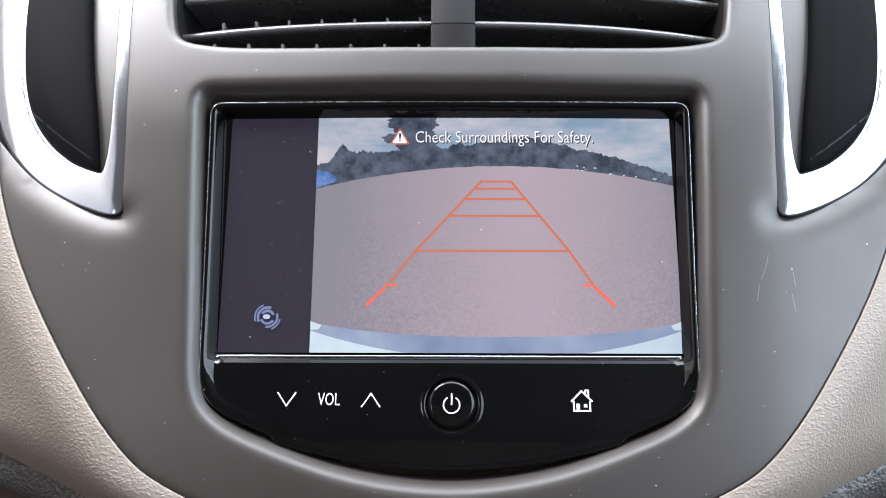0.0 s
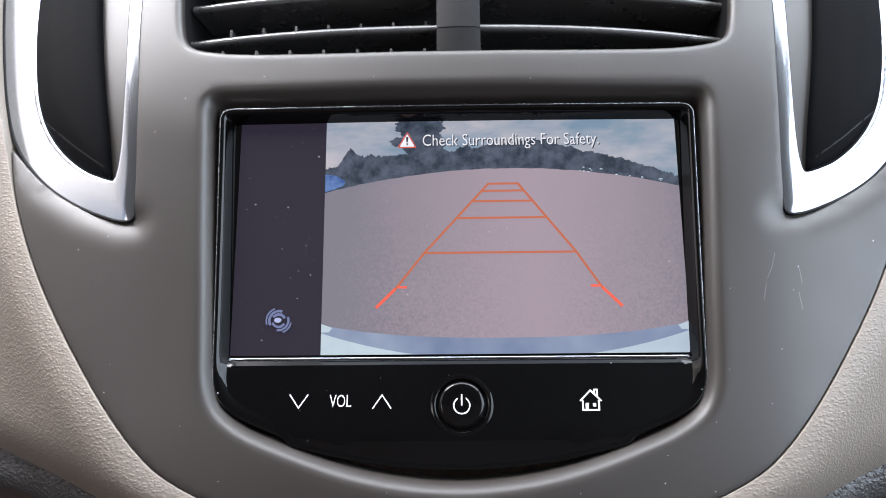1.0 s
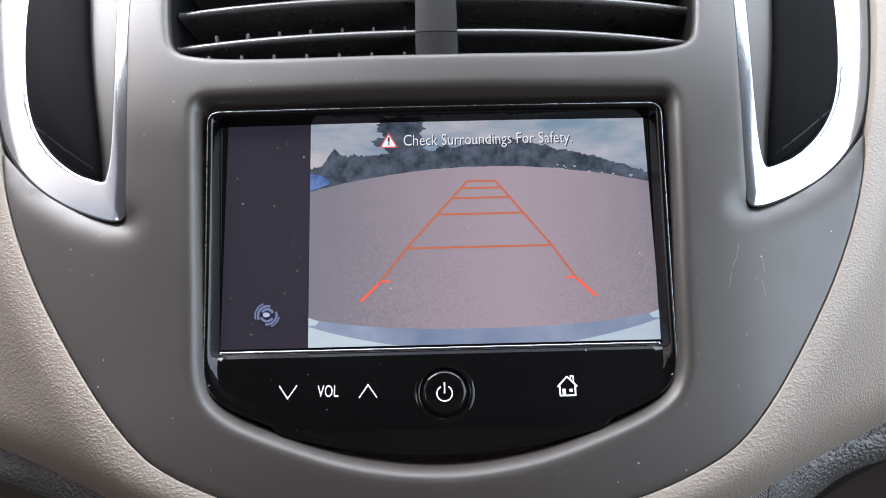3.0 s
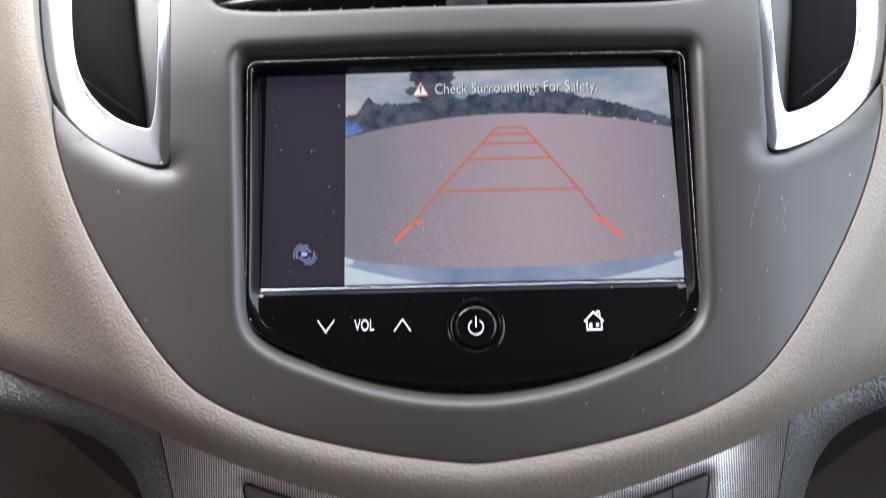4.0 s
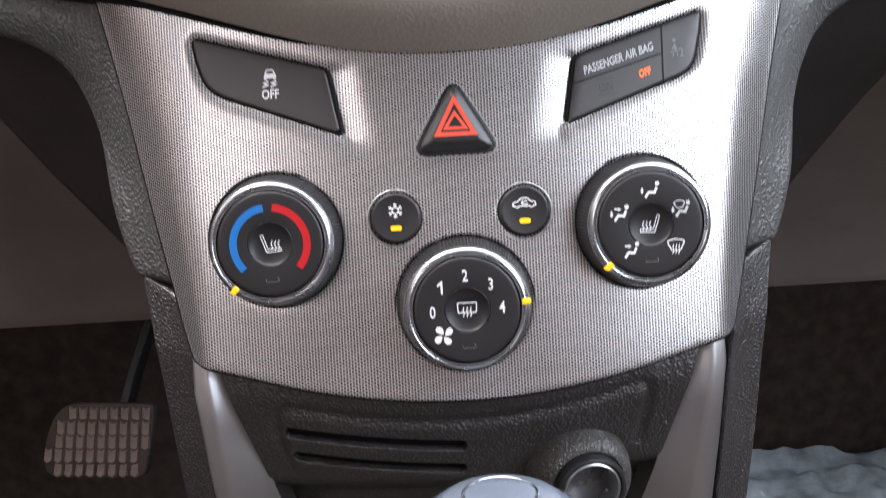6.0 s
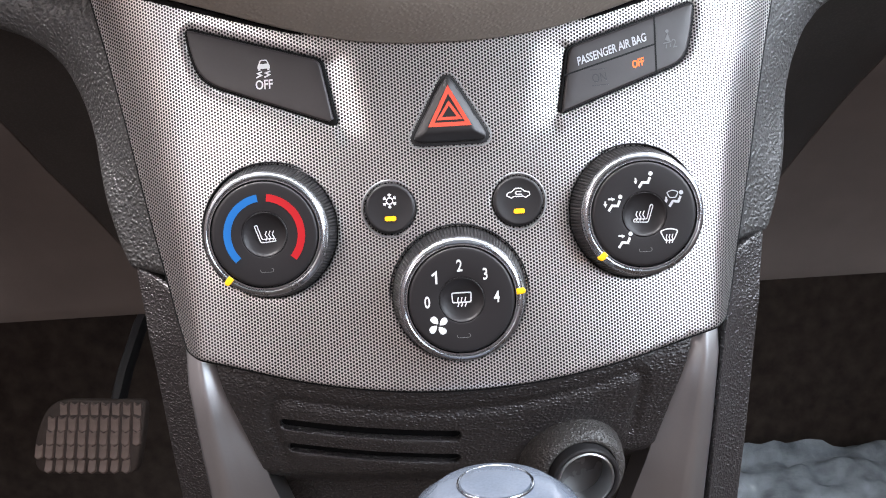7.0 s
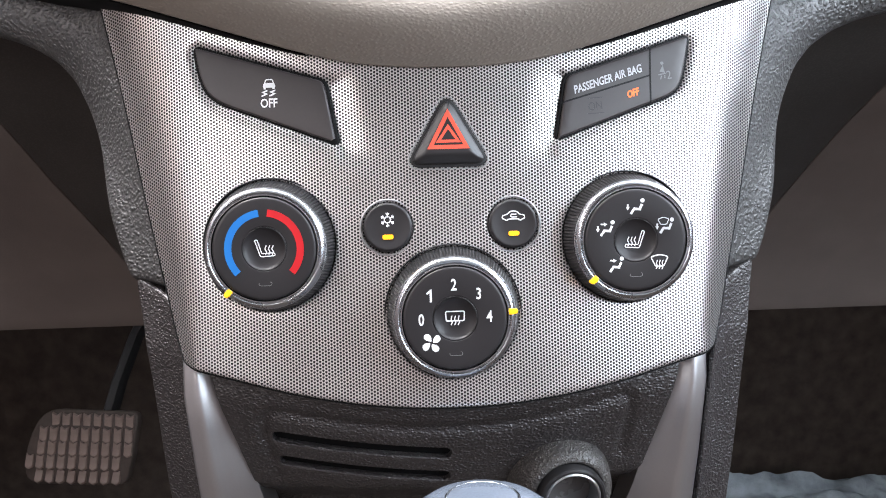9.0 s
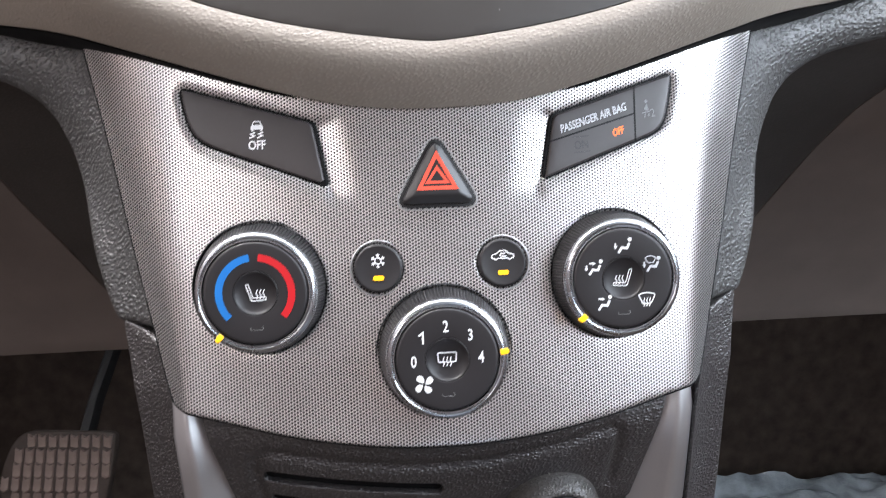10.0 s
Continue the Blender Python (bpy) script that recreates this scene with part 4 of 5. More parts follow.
def backing(P):
    return -sag(P[:, 0], P[:, 1]) - 5.0


part("backing", sheet(offset(ccw(rounded(PANEL_OUT)), -4.0), [], backing, 6.0), SOFT_BLACK, climate)


def seat_on(u, v, n=0.0):
    """The pose of a control that stands square on the curved panel at u, v."""
    slope = (float(sag(u + 0.5)) - float(sag(u - 0.5)))
    return LOWER @ Matrix.Translation((u / 1000, v / 1000, (n - float(sag(u))) / 1000)) @ Matrix.Rotation(math.atan(slope), 4, "Y")


def shifted(pts, u, v):
    return [(p[0] - u, p[1] - v, *p[2:]) for p in pts]


# long switches
def long_switch(side, name, label, category):
    u, v = 58.0 * side, 43.0
    ob = thing(name, seat_on(u, v, -2.0), label, category)
    out = rounded(shifted(flip(SWITCH_OUT if side < 0 else AIRBAG_OUT, side), u, v))
    # near-black plate makes the gap round the switch read dark
    part("surround", plate(offset(ccw(out), 0.75), -5.0, 0.7, 0.4), DUCT, ob, "near-black plate in the gap round the switch")
    body = part("face", plate(offset(ccw(out), -0.3), -3.0, 1.7, 0.7), SWITCH_FACE, ob)
    return ob, body


esc, esc_face = long_switch(-1, "traction_control_switch", "charcoal traction control switch with white symbol and lettering", "switch")
bm = text("OFF", 4.0, 1.78, 1.2, -3.2, squeeze=0.80, bold=0.08)
part("lettering", bm, PRINT, esc_face)
bm = stroke(rounded([(0.15, 2.5, 0.3), (0.5, 3.3, 0.2), (1.0, 4.5, 0.4), (3.0, 4.5, 0.4), (3.5, 3.3, 0.2), (3.85, 2.5, 0.3)]), 0.36, 1.80, closed=True)
flat(rounded([(0.0, 1.9, 0.2), (4.0, 1.9, 0.2), (4.0, 2.9, 0.4), (3.4, 3.4, 0.2), (0.6, 3.4, 0.2), (0.0, 2.9, 0.4)]), 1.78, bm)
flat([(0.2, 1.4), (0.9, 1.4), (0.9, 2.0), (0.2, 2.0)], 1.79, bm)
flat([(3.1, 1.4), (3.8, 1.4), (3.8, 2.0), (3.1, 2.0)], 1.79, bm)
for dx in (-0.6, 2.0):
    stroke([(dx + 2.0, 1.0), (dx + 0.5, 0.5), (dx + 1.7, -0.1), (dx + 0.0, -0.8)], 0.46, 1.78, bm)
bmesh.ops.translate(bm, verts=bm.verts, vec=(-0.6, 0, 0))
part("skidding_car_symbol", bm, PRINT, esc_face)

pab, pab_face = long_switch(1, "airbag_indicator", "charcoal airbag indicator with white lettering and a lit orange word", "indicator panel")
tilt = 17.5
bm = bmesh.new()
stroke([(9.3, 12.3), (9.0, -6.6)], 0.55, 1.76, bm)
stroke([(-21.6, -5.9), (9.0, 3.2)], 0.55, 1.76, bm)
part("joint", bm, DUCT, pab_face)
part("lettering", text("PASSENGER AIR BAG", 3.65, 1.78, -5.5, 1.8, turn=tilt, squeeze=0.72, shear=0.25, bold=0.07), PALE_PRINT, pab_face)
part("lit_lettering", text("OFF", 3.2, 1.78, 2.9, -2.8, turn=tilt, squeeze=0.74, shear=0.25, bold=0.12), ORANGE, pab_face, "lit orange lettering")
bm = text("ON", 3.9, 1.78, -10.0, -7.0, turn=tilt * 0.4, squeeze=0.8)
stroke([(-13.0, -4.4), (-7.4, -4.0)], 0.25, 1.78, bm)
stroke([(-12.6, -9.4), (-7.0, -9.0)], 0.25, 1.78, bm)
part("unlit_lettering", bm, FAINT_PRINT, pab_face, "unlit dark lettering")
bm = flat(circle(13.3, 7.2, 0.55, 12), 1.78)
flat([(12.4, 4.4), (14.3, 4.0), (13.5, 6.5)], 1.78, bm)
stroke([(11.9, 3.3), (14.6, 3.9)], 0.35, 1.79, bm)
stroke([(13.0, 3.0), (12.7, 1.8)], 0.35, 1.78, bm)
stroke([(14.2, 3.2), (14.2, 2.2)], 0.35, 1.78, bm)
part("belt_symbol", bm, OUTLINE_PRINT, pab_face)
part("belt_lettering", text("2", 3.9, 1.78, 15.6, 3.2, turn=8, squeeze=0.9), OUTLINE_PRINT, pab_face)

# hazard switch
hazard = thing("hazard_switch", seat_on(0, 26, 0), "black triangular hazard switch with red outlines", "switch")
out = rounded(shifted(HAZARD_OUT, 0, 26))
part("surround", plate(offset(ccw(out), 0.75), -5.0, 0.0, 0.3), SOFT_BLACK, hazard)
rim_loop = clean(offset(ccw(out), -0.9))


def cap_height(P):
    return 1.7 + 1.5 * np.clip(dist_to(P, rim_loop) / 2.2, 0, 1)


cap = part("cap", sheet(rim_loop, [], cap_height, 0.8, rim=[(0.2, 0.15), (0.45, 0.5), (0.55, 1.0), (0.55, 5.0)]), BLACK, hazard, sharp=35)
bm = stroke([(0, 8.1), (-5.7, -2.65), (5.7, -2.65)], 1.25, 3.26, closed=True)
stroke([(0, 3.8), (-3.15, -0.85), (3.15, -0.85)], 0.9, 3.27, bm, closed=True)
part("hazard_symbol", bm, RED_PRINT, cap, "red nested triangles")


# round buttons
def round_button(u, v, name, label):
    ob = thing(name, seat_on(u, v), label, "button", "round climate buttons")
    part("collar", lathe([(8.35, -5), (8.3, -0.6), (8.15, -0.3), (8.05, -0.4), (8.0, -3)], 56), SOFT_BLACK, ob)
    cap = part("cap", lathe([(7.85, -3), (7.85, 0.7), (7.65, 1.3), (7.2, 1.75), (6.9, 1.8), (6.5, 1.66), (3, 1.6), (0, 1.58)], 64), SWITCH, ob)
    part("lamp", flat(rounded([(-1.75, -3.9, 0.7), (1.75, -3.9, 0.7), (1.75, -2.4, 0.7), (-1.75, -2.4, 0.7)], 3), 1.86), AMBER, cap, "lit amber bar")
    return ob, cap


ac, cap = round_button(-19.9, -1.3, "air_conditioning_button", "round charcoal air conditioning button with snowflake symbol, lamp lit")
bm = bmesh.new()
for k in range(6):
    a = radians(60 * k + 30)
    c, s = math.cos(a), math.sin(a)
    stroke([(c * 0.95, 2.3 + s * 0.95), (c * 2.3, 2.3 + s * 2.3)], 0.36, 1.84, bm)
    for d in (-38, 38):
        b = a + radians(d)
        stroke([(c * 1.4, 2.3 + s * 1.4), (c * 1.4 + math.cos(b) * 0.8, 2.3 + s * 1.4 + math.sin(b) * 0.8)], 0.3, 1.85, bm)
stroke(circle(0, 2.3, 1.05, 6), 0.3, 1.86, bm, closed=True)
part("snowflake_symbol", bm, PRINT, cap)
recirc, cap = round_button(19.9, -1.3, "recirculation_button", "round charcoal recirculation button with car symbol, lamp lit")
bm = stroke(rounded([(-3.6, 1.6, 0.3), (-3.5, 2.5, 0.4), (-2.0, 2.9, 0.3), (-0.9, 3.9, 0.5), (0.9, 3.9, 0.5), (2.0, 2.9, 0.3), (3.5, 2.6, 0.4), (3.6, 1.6, 0.3),
                     (2.9, 1.4, 0.2), (2.2, 0.9, 0.3), (1.5, 1.4, 0.2), (-1.5, 1.4, 0.2), (-2.2, 0.9, 0.3), (-2.9, 1.4, 0.2)], 3), 0.34, 1.84, closed=True)
stroke([(1.0, 2.9), (-0.6, 2.9), (-0.9, 2.4), (-0.5, 2.0), (1.2, 2.0)], 0.34, 1.85, bm)
part("car_symbol", bm, PRINT, cap)


# rotary knobs
def knob(u, v, name, label, mark):
    ob = thing(name, LOWER @ Matrix.Translation((u / 1000, v / 1000, (-1.2 - float(sag(u, v))) / 1000)) @ Matrix.Rotation(radians(4.5), 4, "X"), label, "knob", "rotary climate knobs")
    n = 360
    part("collar", lathe([(22.0, -3), (22.0, 0.6), (21.8, 0.9), (21.5, 0.7), (21.4, -2)], 72), SOFT_BLACK, ob)
    ridges = lambda k, i: 1.0 - (0.022 if k % 3 == 0 and 1 <= i <= 4 else 0.0)
    part("grip", lathe([(21.1, -3), (21.1, 0.6), (20.6, 3.0), (19.5, 7.5), (19.05, 9.4), (18.8, 10.2), (18.0, 10.7)], n, ridges), BLACK, ob, "ribbed black grip")
    part("ring", lathe([(18.4, 10.2), (18.7, 10.8), (18.8, 11.4), (18.65, 12.1), (18.3, 12.7), (17.8, 13.1), (17.3, 13.25), (17.05, 13.1), (16.95, 12.75), (16.8, 12.7), (16.7, 13.0), (16.5, 13.3), (16.25, 13.3), (16.1, 13.0), (16.05, 12.2)], 120), RING, ob, "polished chrome double ring")
    face = part("face", lathe([(15.9, 11.8), (15.85, 13.0), (15.6, 13.4), (15.2, 13.55), (14.6, 13.6), (7.3, 13.6), (7.0, 13.55), (6.85, 13.35)], 96), SWITCH, ob)
    dish = [(6.8, 13.0), (6.78, 13.4), (6.6, 13.52)] + [(6.6 * math.cos(a), 13.52 - 1.9 * math.sin(a)) for a in (0.2, 0.45, 0.7, 0.95, 1.2)] + [(0, 11.62)]
    centre = part("centre_button", lathe(dish, 64), SWITCH, ob, "dished push button")
    bm = stroke(rounded([(-2.0, -10.2, 0.6), (-1.9, -11.3, 0.6), (1.9, -11.3, 0.6), (2.0, -10.2, 0.6)], 3)[2:], 0.16, 13.66)
    part("tell_tale", bm, OUTLINE_PRINT, face)
    a = radians(mark)
    bm = plate(rounded([(16.4, -0.85, 0.4), (18.0, -0.95, 0.5), (19.2, -0.6, 0.5), (19.2, 0.6, 0.5), (18.0, 0.95, 0.5), (16.4, 0.85, 0.4)], 3), 11.0, 13.7, 0.3)
    bmesh.ops.rotate(bm, verts=bm.verts, cent=(0, 0, 0), matrix=Matrix.Rotation(a, 3, "Z"))
    part("pointer", bm, YELLOW, ob, "bright yellow pointer")
    return ob, face, centre


def seat_symbol(mirrored):
    s = -1 if mirrored else 1
    bm = stroke(rounded([(s * -3.1, 2.6, 0.3), (s * -2.3, 2.8, 0.3), (s * -1.0, -1.5, 0.4), (s * 2.9, -1.3, 0.4), (s * 3.1, -2.2, 0.4), (s * -1.4, -2.5, 0.6)], 3), 0.3, 12.30, closed=True)
    for k in range(3):
        x = s * (0.1 + 1.05 * k)
        stroke([(x, -1.9), (x + 0.4, -1.0), (x - 0.1, -0.1), (x + 0.4, 1.0)], 0.3, 12.36, bm)
    return bm


temp, face, centre = knob(-57.5, -6.1, "temperature_knob", "black temperature knob with chrome ring and blue and red arcs", 229)
bm = stroke(arc(0, 0, 11.0, 97, 222, 30), 2.2, 13.70)
part("cold_arc", bm, BLUE_PRINT, face, "blue arc")
part("hot_arc", stroke(arc(0, 0, 11.0, 83, -42, 30), 2.2, 13.70), CRIMSON_PRINT, face, "red arc")
part("seat_heater_symbol", seat_symbol(False), PRINT, centre)

fan, face, centre = knob(0.0, -29.0, "fan_knob", "black fan speed knob with chrome ring and white numbers", 5)
for n, (x, y) in enumerate(((-10.3, -0.3), (-7.5, 6.9), (-0.2, 10.1), (7.3, 7.2), (10.4, 0.2))):
    if n == 1:
        bm = stroke([(x - 1.0, y + 0.8), (x + 0.25, y + 1.72), (x + 0.25, y - 1.75)], 0.62, 13.70)
    else:
        bm = text(str(n), 4.9, 13.70, x, y, squeeze=0.74, bold=0.08)
    part("number", bm, PRINT, face)
bm = bmesh.new()
for k in range(4):
    a = radians(45 + 90 * k)
    c, s = math.cos(a), math.sin(a)
    flat([(-7.4 + c * x - s * y, -7.2 + s * x + c * y) for x, y in rounded([(0.25, -0.25, 0.3), (1.5, -1.5, 1.2), (3.1, -1.2, 1.2), (3.2, 0.5, 1.2), (1.7, 0.7, 1)], 4)], 13.70 + 0.003 * k, bm)
part("fan_symbol", bm, PRINT, face)
bm = stroke(rounded([(-2.7, -0.9, 0.4), (-2.9, 2.0, 0.5), (2.9, 2.0, 0.5), (2.7, -0.9, 0.4)], 3), 0.4, 12.3, closed=True)
for k in (-1, 0, 1):
    stroke([(k * 1.1 - 0.2, -2.2), (k * 1.1 + 0.2, -1.3), (k * 1.1 - 0.15, -0.4), (k * 1.1 + 0.15, 0.7)], 0.34, 12.33, bm)
part("rear_demister_symbol", bm, PRINT, centre)

mode, face, centre = knob(56.8, -6.9, "air_mode_knob", "black airflow mode knob with chrome ring and white symbols", 223)


def sitter(x, y, arrows, screen=False):
    bm = flat(circle(x + 2.1, y + 2.0, 0.65, 14), 13.70)
    stroke([(x + 1.9, y + 0.9), (x + 1.2, y - 0.7), (x - 0.5, y - 0.5), (x - 1.6, y - 2.1)], 0.75, 13.70, bm)
    for kind in arrows:
        if kind == "feet":
            flat([(x - 3.1, y + 0.0), (x - 2.5, y - 1.0), (x - 1.9, y + 0.1)], 13.71, bm)
            stroke([(x - 2.5, y + 0.9), (x - 2.5, y - 0.1)], 0.5, 13.70, bm)
        else:
            flat([(x - 0.6, y + 2.0), (x + 0.5, y + 1.4), (x - 0.5, y + 0.8)], 13.71, bm)
            stroke([(x - 1.6, y + 1.5), (x - 0.5, y + 1.4)], 0.5, 13.70, bm)
    if screen:
        stroke(rounded([(x - 2.3, y + 2.2, 0.4), (x - 1.4, y + 0.6, 0.3), (x + 0.4, y + 0.6, 0.3), (x + 1.2, y + 2.2, 0.4), (x - 0.5, y + 2.9, 0.8)], 3), 0.28, 13.72, bm, closed=True)
    return bm


part("feet_symbol", sitter(0.1, 10.2, ("feet",)), PRINT, face)
part("face_and_feet_symbol", sitter(-9.3, 3.7, ("feet", "face")), PRINT, face)
part("face_symbol", sitter(-6.6, -7.6, ("face",)), PRINT, face)
part("feet_and_screen_symbol", sitter(9.2, 4.0, ("feet",), True), PALE_PRINT, face)
bm = stroke(rounded([(4.6, -5.4, 0.6), (6.0, -8.3, 0.5), (8.6, -8.3, 0.5), (10.0, -5.4, 0.6), (7.3, -4.6, 2)], 4), 0.36, 13.70, closed=True)
for k in (-1, 0, 1):
    stroke([(7.3 + k * 0.9 - 0.2, -9.2), (7.3 + k * 0.9 + 0.2, -8.3), (7.3 + k * 0.9 - 0.1, -7.4), (7.3 + k * 0.9 + 0.2, -6.4)], 0.3, 13.72, bm)
part("demister_symbol", bm, PRINT, face)
part("seat_heater_symbol", seat_symbol(True), PRINT, centre)

# ---- console below the panel ----
def upright(P, f):
    return f(P[:, 0], P[:, 1])


BIN_GROOVE = [(-58, 400), (-63, 434), (-62.5, 440), (-59, 443.6), (-52, 443), (-40, 440.8), (-29, 439.2), (-14, 437.6), (1, 437.2), (20, 438.2), (39, 441), (54, 444.5), (59, 445.6), (62, 443), (62, 436), (60, 420)]


def bin_height(P):
    x, z = P[:, 0], P[:, 1]
    n = -(167.5 + 0.20 * (452 - z)) - 0.0014 * x * x - 0.7 * 3 * np.log1p(np.exp((z - 449) / 3))
    n = n - 1.7 * np.exp(-(dist_to(P, BIN_GROOVE, closed=False) / 1.7) ** 2) * smooth(400, 430, z)
    return n - 14 * smooth(412, 392, z)


def slot(x0, z0, x1, z1, half):
    a = Vector((x1 - x0, z1 - z0)).normalized()
    n = Vector((-a.y, a.x)) * half
    p, q = Vector((x0, z0)), Vector((x1, z1))
    mid = (p + q) / 2 + Vector((0, -0.7))
    return rounded([(*(p - n), half), (*(mid - n),), (*(q - n), half), (*(q + n), half), (*(mid + n),), (*(p + n), half)])


console = thing("console_bin", UPRIGHT, "black grained console bin panel with two card slots", "console")
slots = [slot(-60.6, 433.6, 0.8, 426.2, 2.9), slot(-59.2, 422.8, 0.4, 415.6, 2.6)]
part("panel", sheet(rounded([(-62, 350, 0), (62, 350, 0), (66, 395), (73, 430), (80, 459.5, 0), (54, 455), (30, 450.8), (0, 448.8), (-30, 450.8), (-54, 455), (-80, 459.5, 0), (-73, 430), (-66, 395)]), slots, bin_height, 1.5, hole_rims=[edge_round(0.5, 3.4)] * 2), BLACK_GRAIN, console, sharp=60)
# shallow near-black sheets carry the shade of deep slots in their colour
for s in slots:
    part("slot_shade", sheet(clean(offset(ccw(s), 0.6)), [], lambda P: bin_height(P) - 3.0, 1.5), DUCT, console, "near-black sheet standing in for the slot's shaded depth")


def console_trim(side):
    ob = thing("console_trim", UPRIGHT, "brushed satin-silver trim blade beside the console bin", "trim", "console trim blades")
    rows = []
    for z, xo, xr, xi, yo in ((459.6, 90.6, 86.2, 79.4, 188.5), (455, 90.8, 86.0, 78.6, 187.0), (447, 90.8, 85.4, 76.4, 183.5), (433, 90.2, 84.8, 73.6, 182), (419, 89.6, 84.0, 70.4, 180.5), (405, 88.6, 83.0, 67.0, 179), (385, 87.4, 81.4, 61.0, 177), (355, 85.6, 79.0, 51.0, 174)):
        sec = []
        for k in range(7):
            f = k / 6
            sec.append((xo + (xr - xo) * f, (2.6 if k == 0 else 0.0) - 3.1 * f ** 0.8))
        for k in range(1, 9):
            f = k / 8
            sec.append((xr + (xi - xr) * f, -3.1 - 0.5 * math.sin(math.pi * min(1, f * 3)) + (xr - xi) * 0.40 * f ** 1.25))
        sec = [(xo + 0.1, 8)] + sec + [(xi, sec[-1][1] + 1.5), (xi, 16)]
        rows.append([(side * x, z - (3.0 * (xo - x) / (xo - xi) if z > 450 else 0), -(yo + d)) for x, d in sec])
    rows.insert(0, [(x, z, n - 8) for x, z, n in rows[0]])
    part("blade", loft(rows if side > 0 else [r[::-1] for r in rows]), SATIN, ob, sharp=50)
    return ob


console_trim(-1)
console_trim(1)


def edge_point(u, v):
    p = LOWER @ Vector((u / 1000, v / 1000, -float(sag(u, v)) / 1000))
    return p.x * 1000 - MID * 1000, p.z * 1000, p.y * 1000


EDGE = [(86.2, 350, 175), (89.2, 405, 180), (91.0, 447, 184.6)] + [edge_point(u, v) for u, v in PANEL_EDGE]
EDGE_X, EDGE_Z, EDGE_Y = (np.array(c) for c in zip(*EDGE))


def side_y(P):
    """How far back the console's grained side lies: from the panel's edge it falls away and levels out."""
    x, z = np.abs(P[:, 0]), P[:, 1]
    d = np.maximum(x - np.interp(z, EDGE_Z, EDGE_X), -4)
    back = 1.1 * 4 * np.log1p(np.exp((z - 570 - 0.10 * np.maximum(x - 120, 0)) / 4))
    return np.interp(z, EDGE_Z, EDGE_Y) + 0.4 + 16 * (1 - np.exp(-d * 0.9 / 16)) + back


def console_side(side):
    m = UPRIGHT @ Matrix.Translation((MID, 0, 0))
    ob = thing("lower_dashboard", m, "charcoal grained side of the dashboard and console", "dashboard", "lower dashboard flanks")
    inner = [edge_point(u, v)[:2] for u, v in [(96.4, -17.5)] + PANEL_EDGE[3:]]
    outer = [(108.8, 481.0, 1.5), (106.4, 464), (105.0, 445), (104.2, 418), (103.2, 400), (100.5, 350, 0)]
    up = [(109.4, 482.3, 1), (112.5, 489), (116, 501), (119.3, 515), (123, 529), (128, 541), (135, 550.5), (145, 557), (156, 561.5), (170, 565), (212, 572), (260, 578, 0), (260, 640, 0), (150, 612), (124, 600, 0)] + [(x - 0.6, z, 0) for x, z in inner[::-1]]

    curl = [(p[0] * side, p[1]) for p in up[1:12]]

    def top(P):
        e = dist_to(P, curl, closed=False)
        return -side_y(P) - 7.0 * np.clip(1 - e / 15, 0, 1) ** 2 * smooth(500, 530, P[:, 1])
    rim = [(0.8, 0.5), (2.0, 1.6), (3.1, 3.4), (4.0, 6.2), (4.5, 11), (4.8, 20), (4.9, 60)]
    part("upper_side", sheet(rounded(flip(up, side), 4), [], top, 2.6, rim=rim), DARK_GRAIN, ob, sharp=60)
    low = [(95.8, 476.4, 0.8)] + outer + [(85.8, 350, 0), (88.8, 405), (90.6, 447), (93.0, 466, 0)]

    def bottom(P):
        return -side_y(P) - 0.4
    part("lower_side", sheet(rounded(flip(low, side), 4), [], bottom, 2.6, rim=[(0.3, 0.2), (0.6, 0.8), (0.8, 2), (0.9, 90)]), BLACK_GRAIN, ob, sharp=60)
    return ob


console_side(-1)
console_side(1)

# power socket
a = Vector((0.14, -0.98, 0.12)).normalized()
m = Matrix.Translation((0.0393, 0.1715, 0.4116)) @ a.to_track_quat("Z", "Y").to_matrix().to_4x4()
socket = thing("power_socket", m, "black round power socket in a grained collar", "power socket")
part("collar", lathe([(18.6, -7), (17.6, -1.5), (16.4, 2.6), (14.8, 5.2), (13.3, 6.4), (12.4, 6.2), (12.2, 2)], 64), COLLAR_GRAIN, socket, "paler grained collar", sharp=60)
part("barrel", lathe([(12.0, 0), (12.0, 8.5), (11.6, 9.4), (10.8, 9.7), (10.2, 9.4), (10.0, 8.0)], 64), BLACK, socket)
part("ring", lathe([(10.0, 8.6), (9.9, 9.3), (9.5, 9.6), (9.1, 9.3), (8.9, 7.5), (8.6, 2)], 64), SATIN, socket, "bright metal ring")
part("bottom", lathe([(9.0, 2.0), (6, 1.6), (2, 2.6), (0, 2.8)], 48), VANE, socket)

# gear lever
lever = thing("gear_lever", Matrix.Translation((0.0062, 0.112, 0.4262)) @ Matrix.Rotation(radians(-12), 4, "X"), "gear lever with a smoky glossy rounded knob", "gear lever")
prof = [(11, -60), (12, -34), (19, -20), (24.5, -8), (26.2, 3), (25.0, 12), (21.5, 18.5), (16, 22.6), (15.2, 22.9)]
part("knob", lathe(prof + [(9, 24.6), (0, 25.4)], 64), KNOB_GLOSS, lever, sharp=60)
part("cap", lathe([(9.4, 24.2), (9.2, 25.0), (8.6, 25.2), (4, 25.7), (0, 25.8)], 56), KNOB_GLOSS, lever)
part("cap_ring", lathe([(10.2, 24.2), (10.1, 24.75), (9.8, 24.9), (9.5, 24.75), (9.45, 24.2)], 56), CHROME, lever, "thin bright ring")
part("stalk", lathe([(9, -90), (9, -58), (11, -56)], 40), SOFT_BLACK, lever)

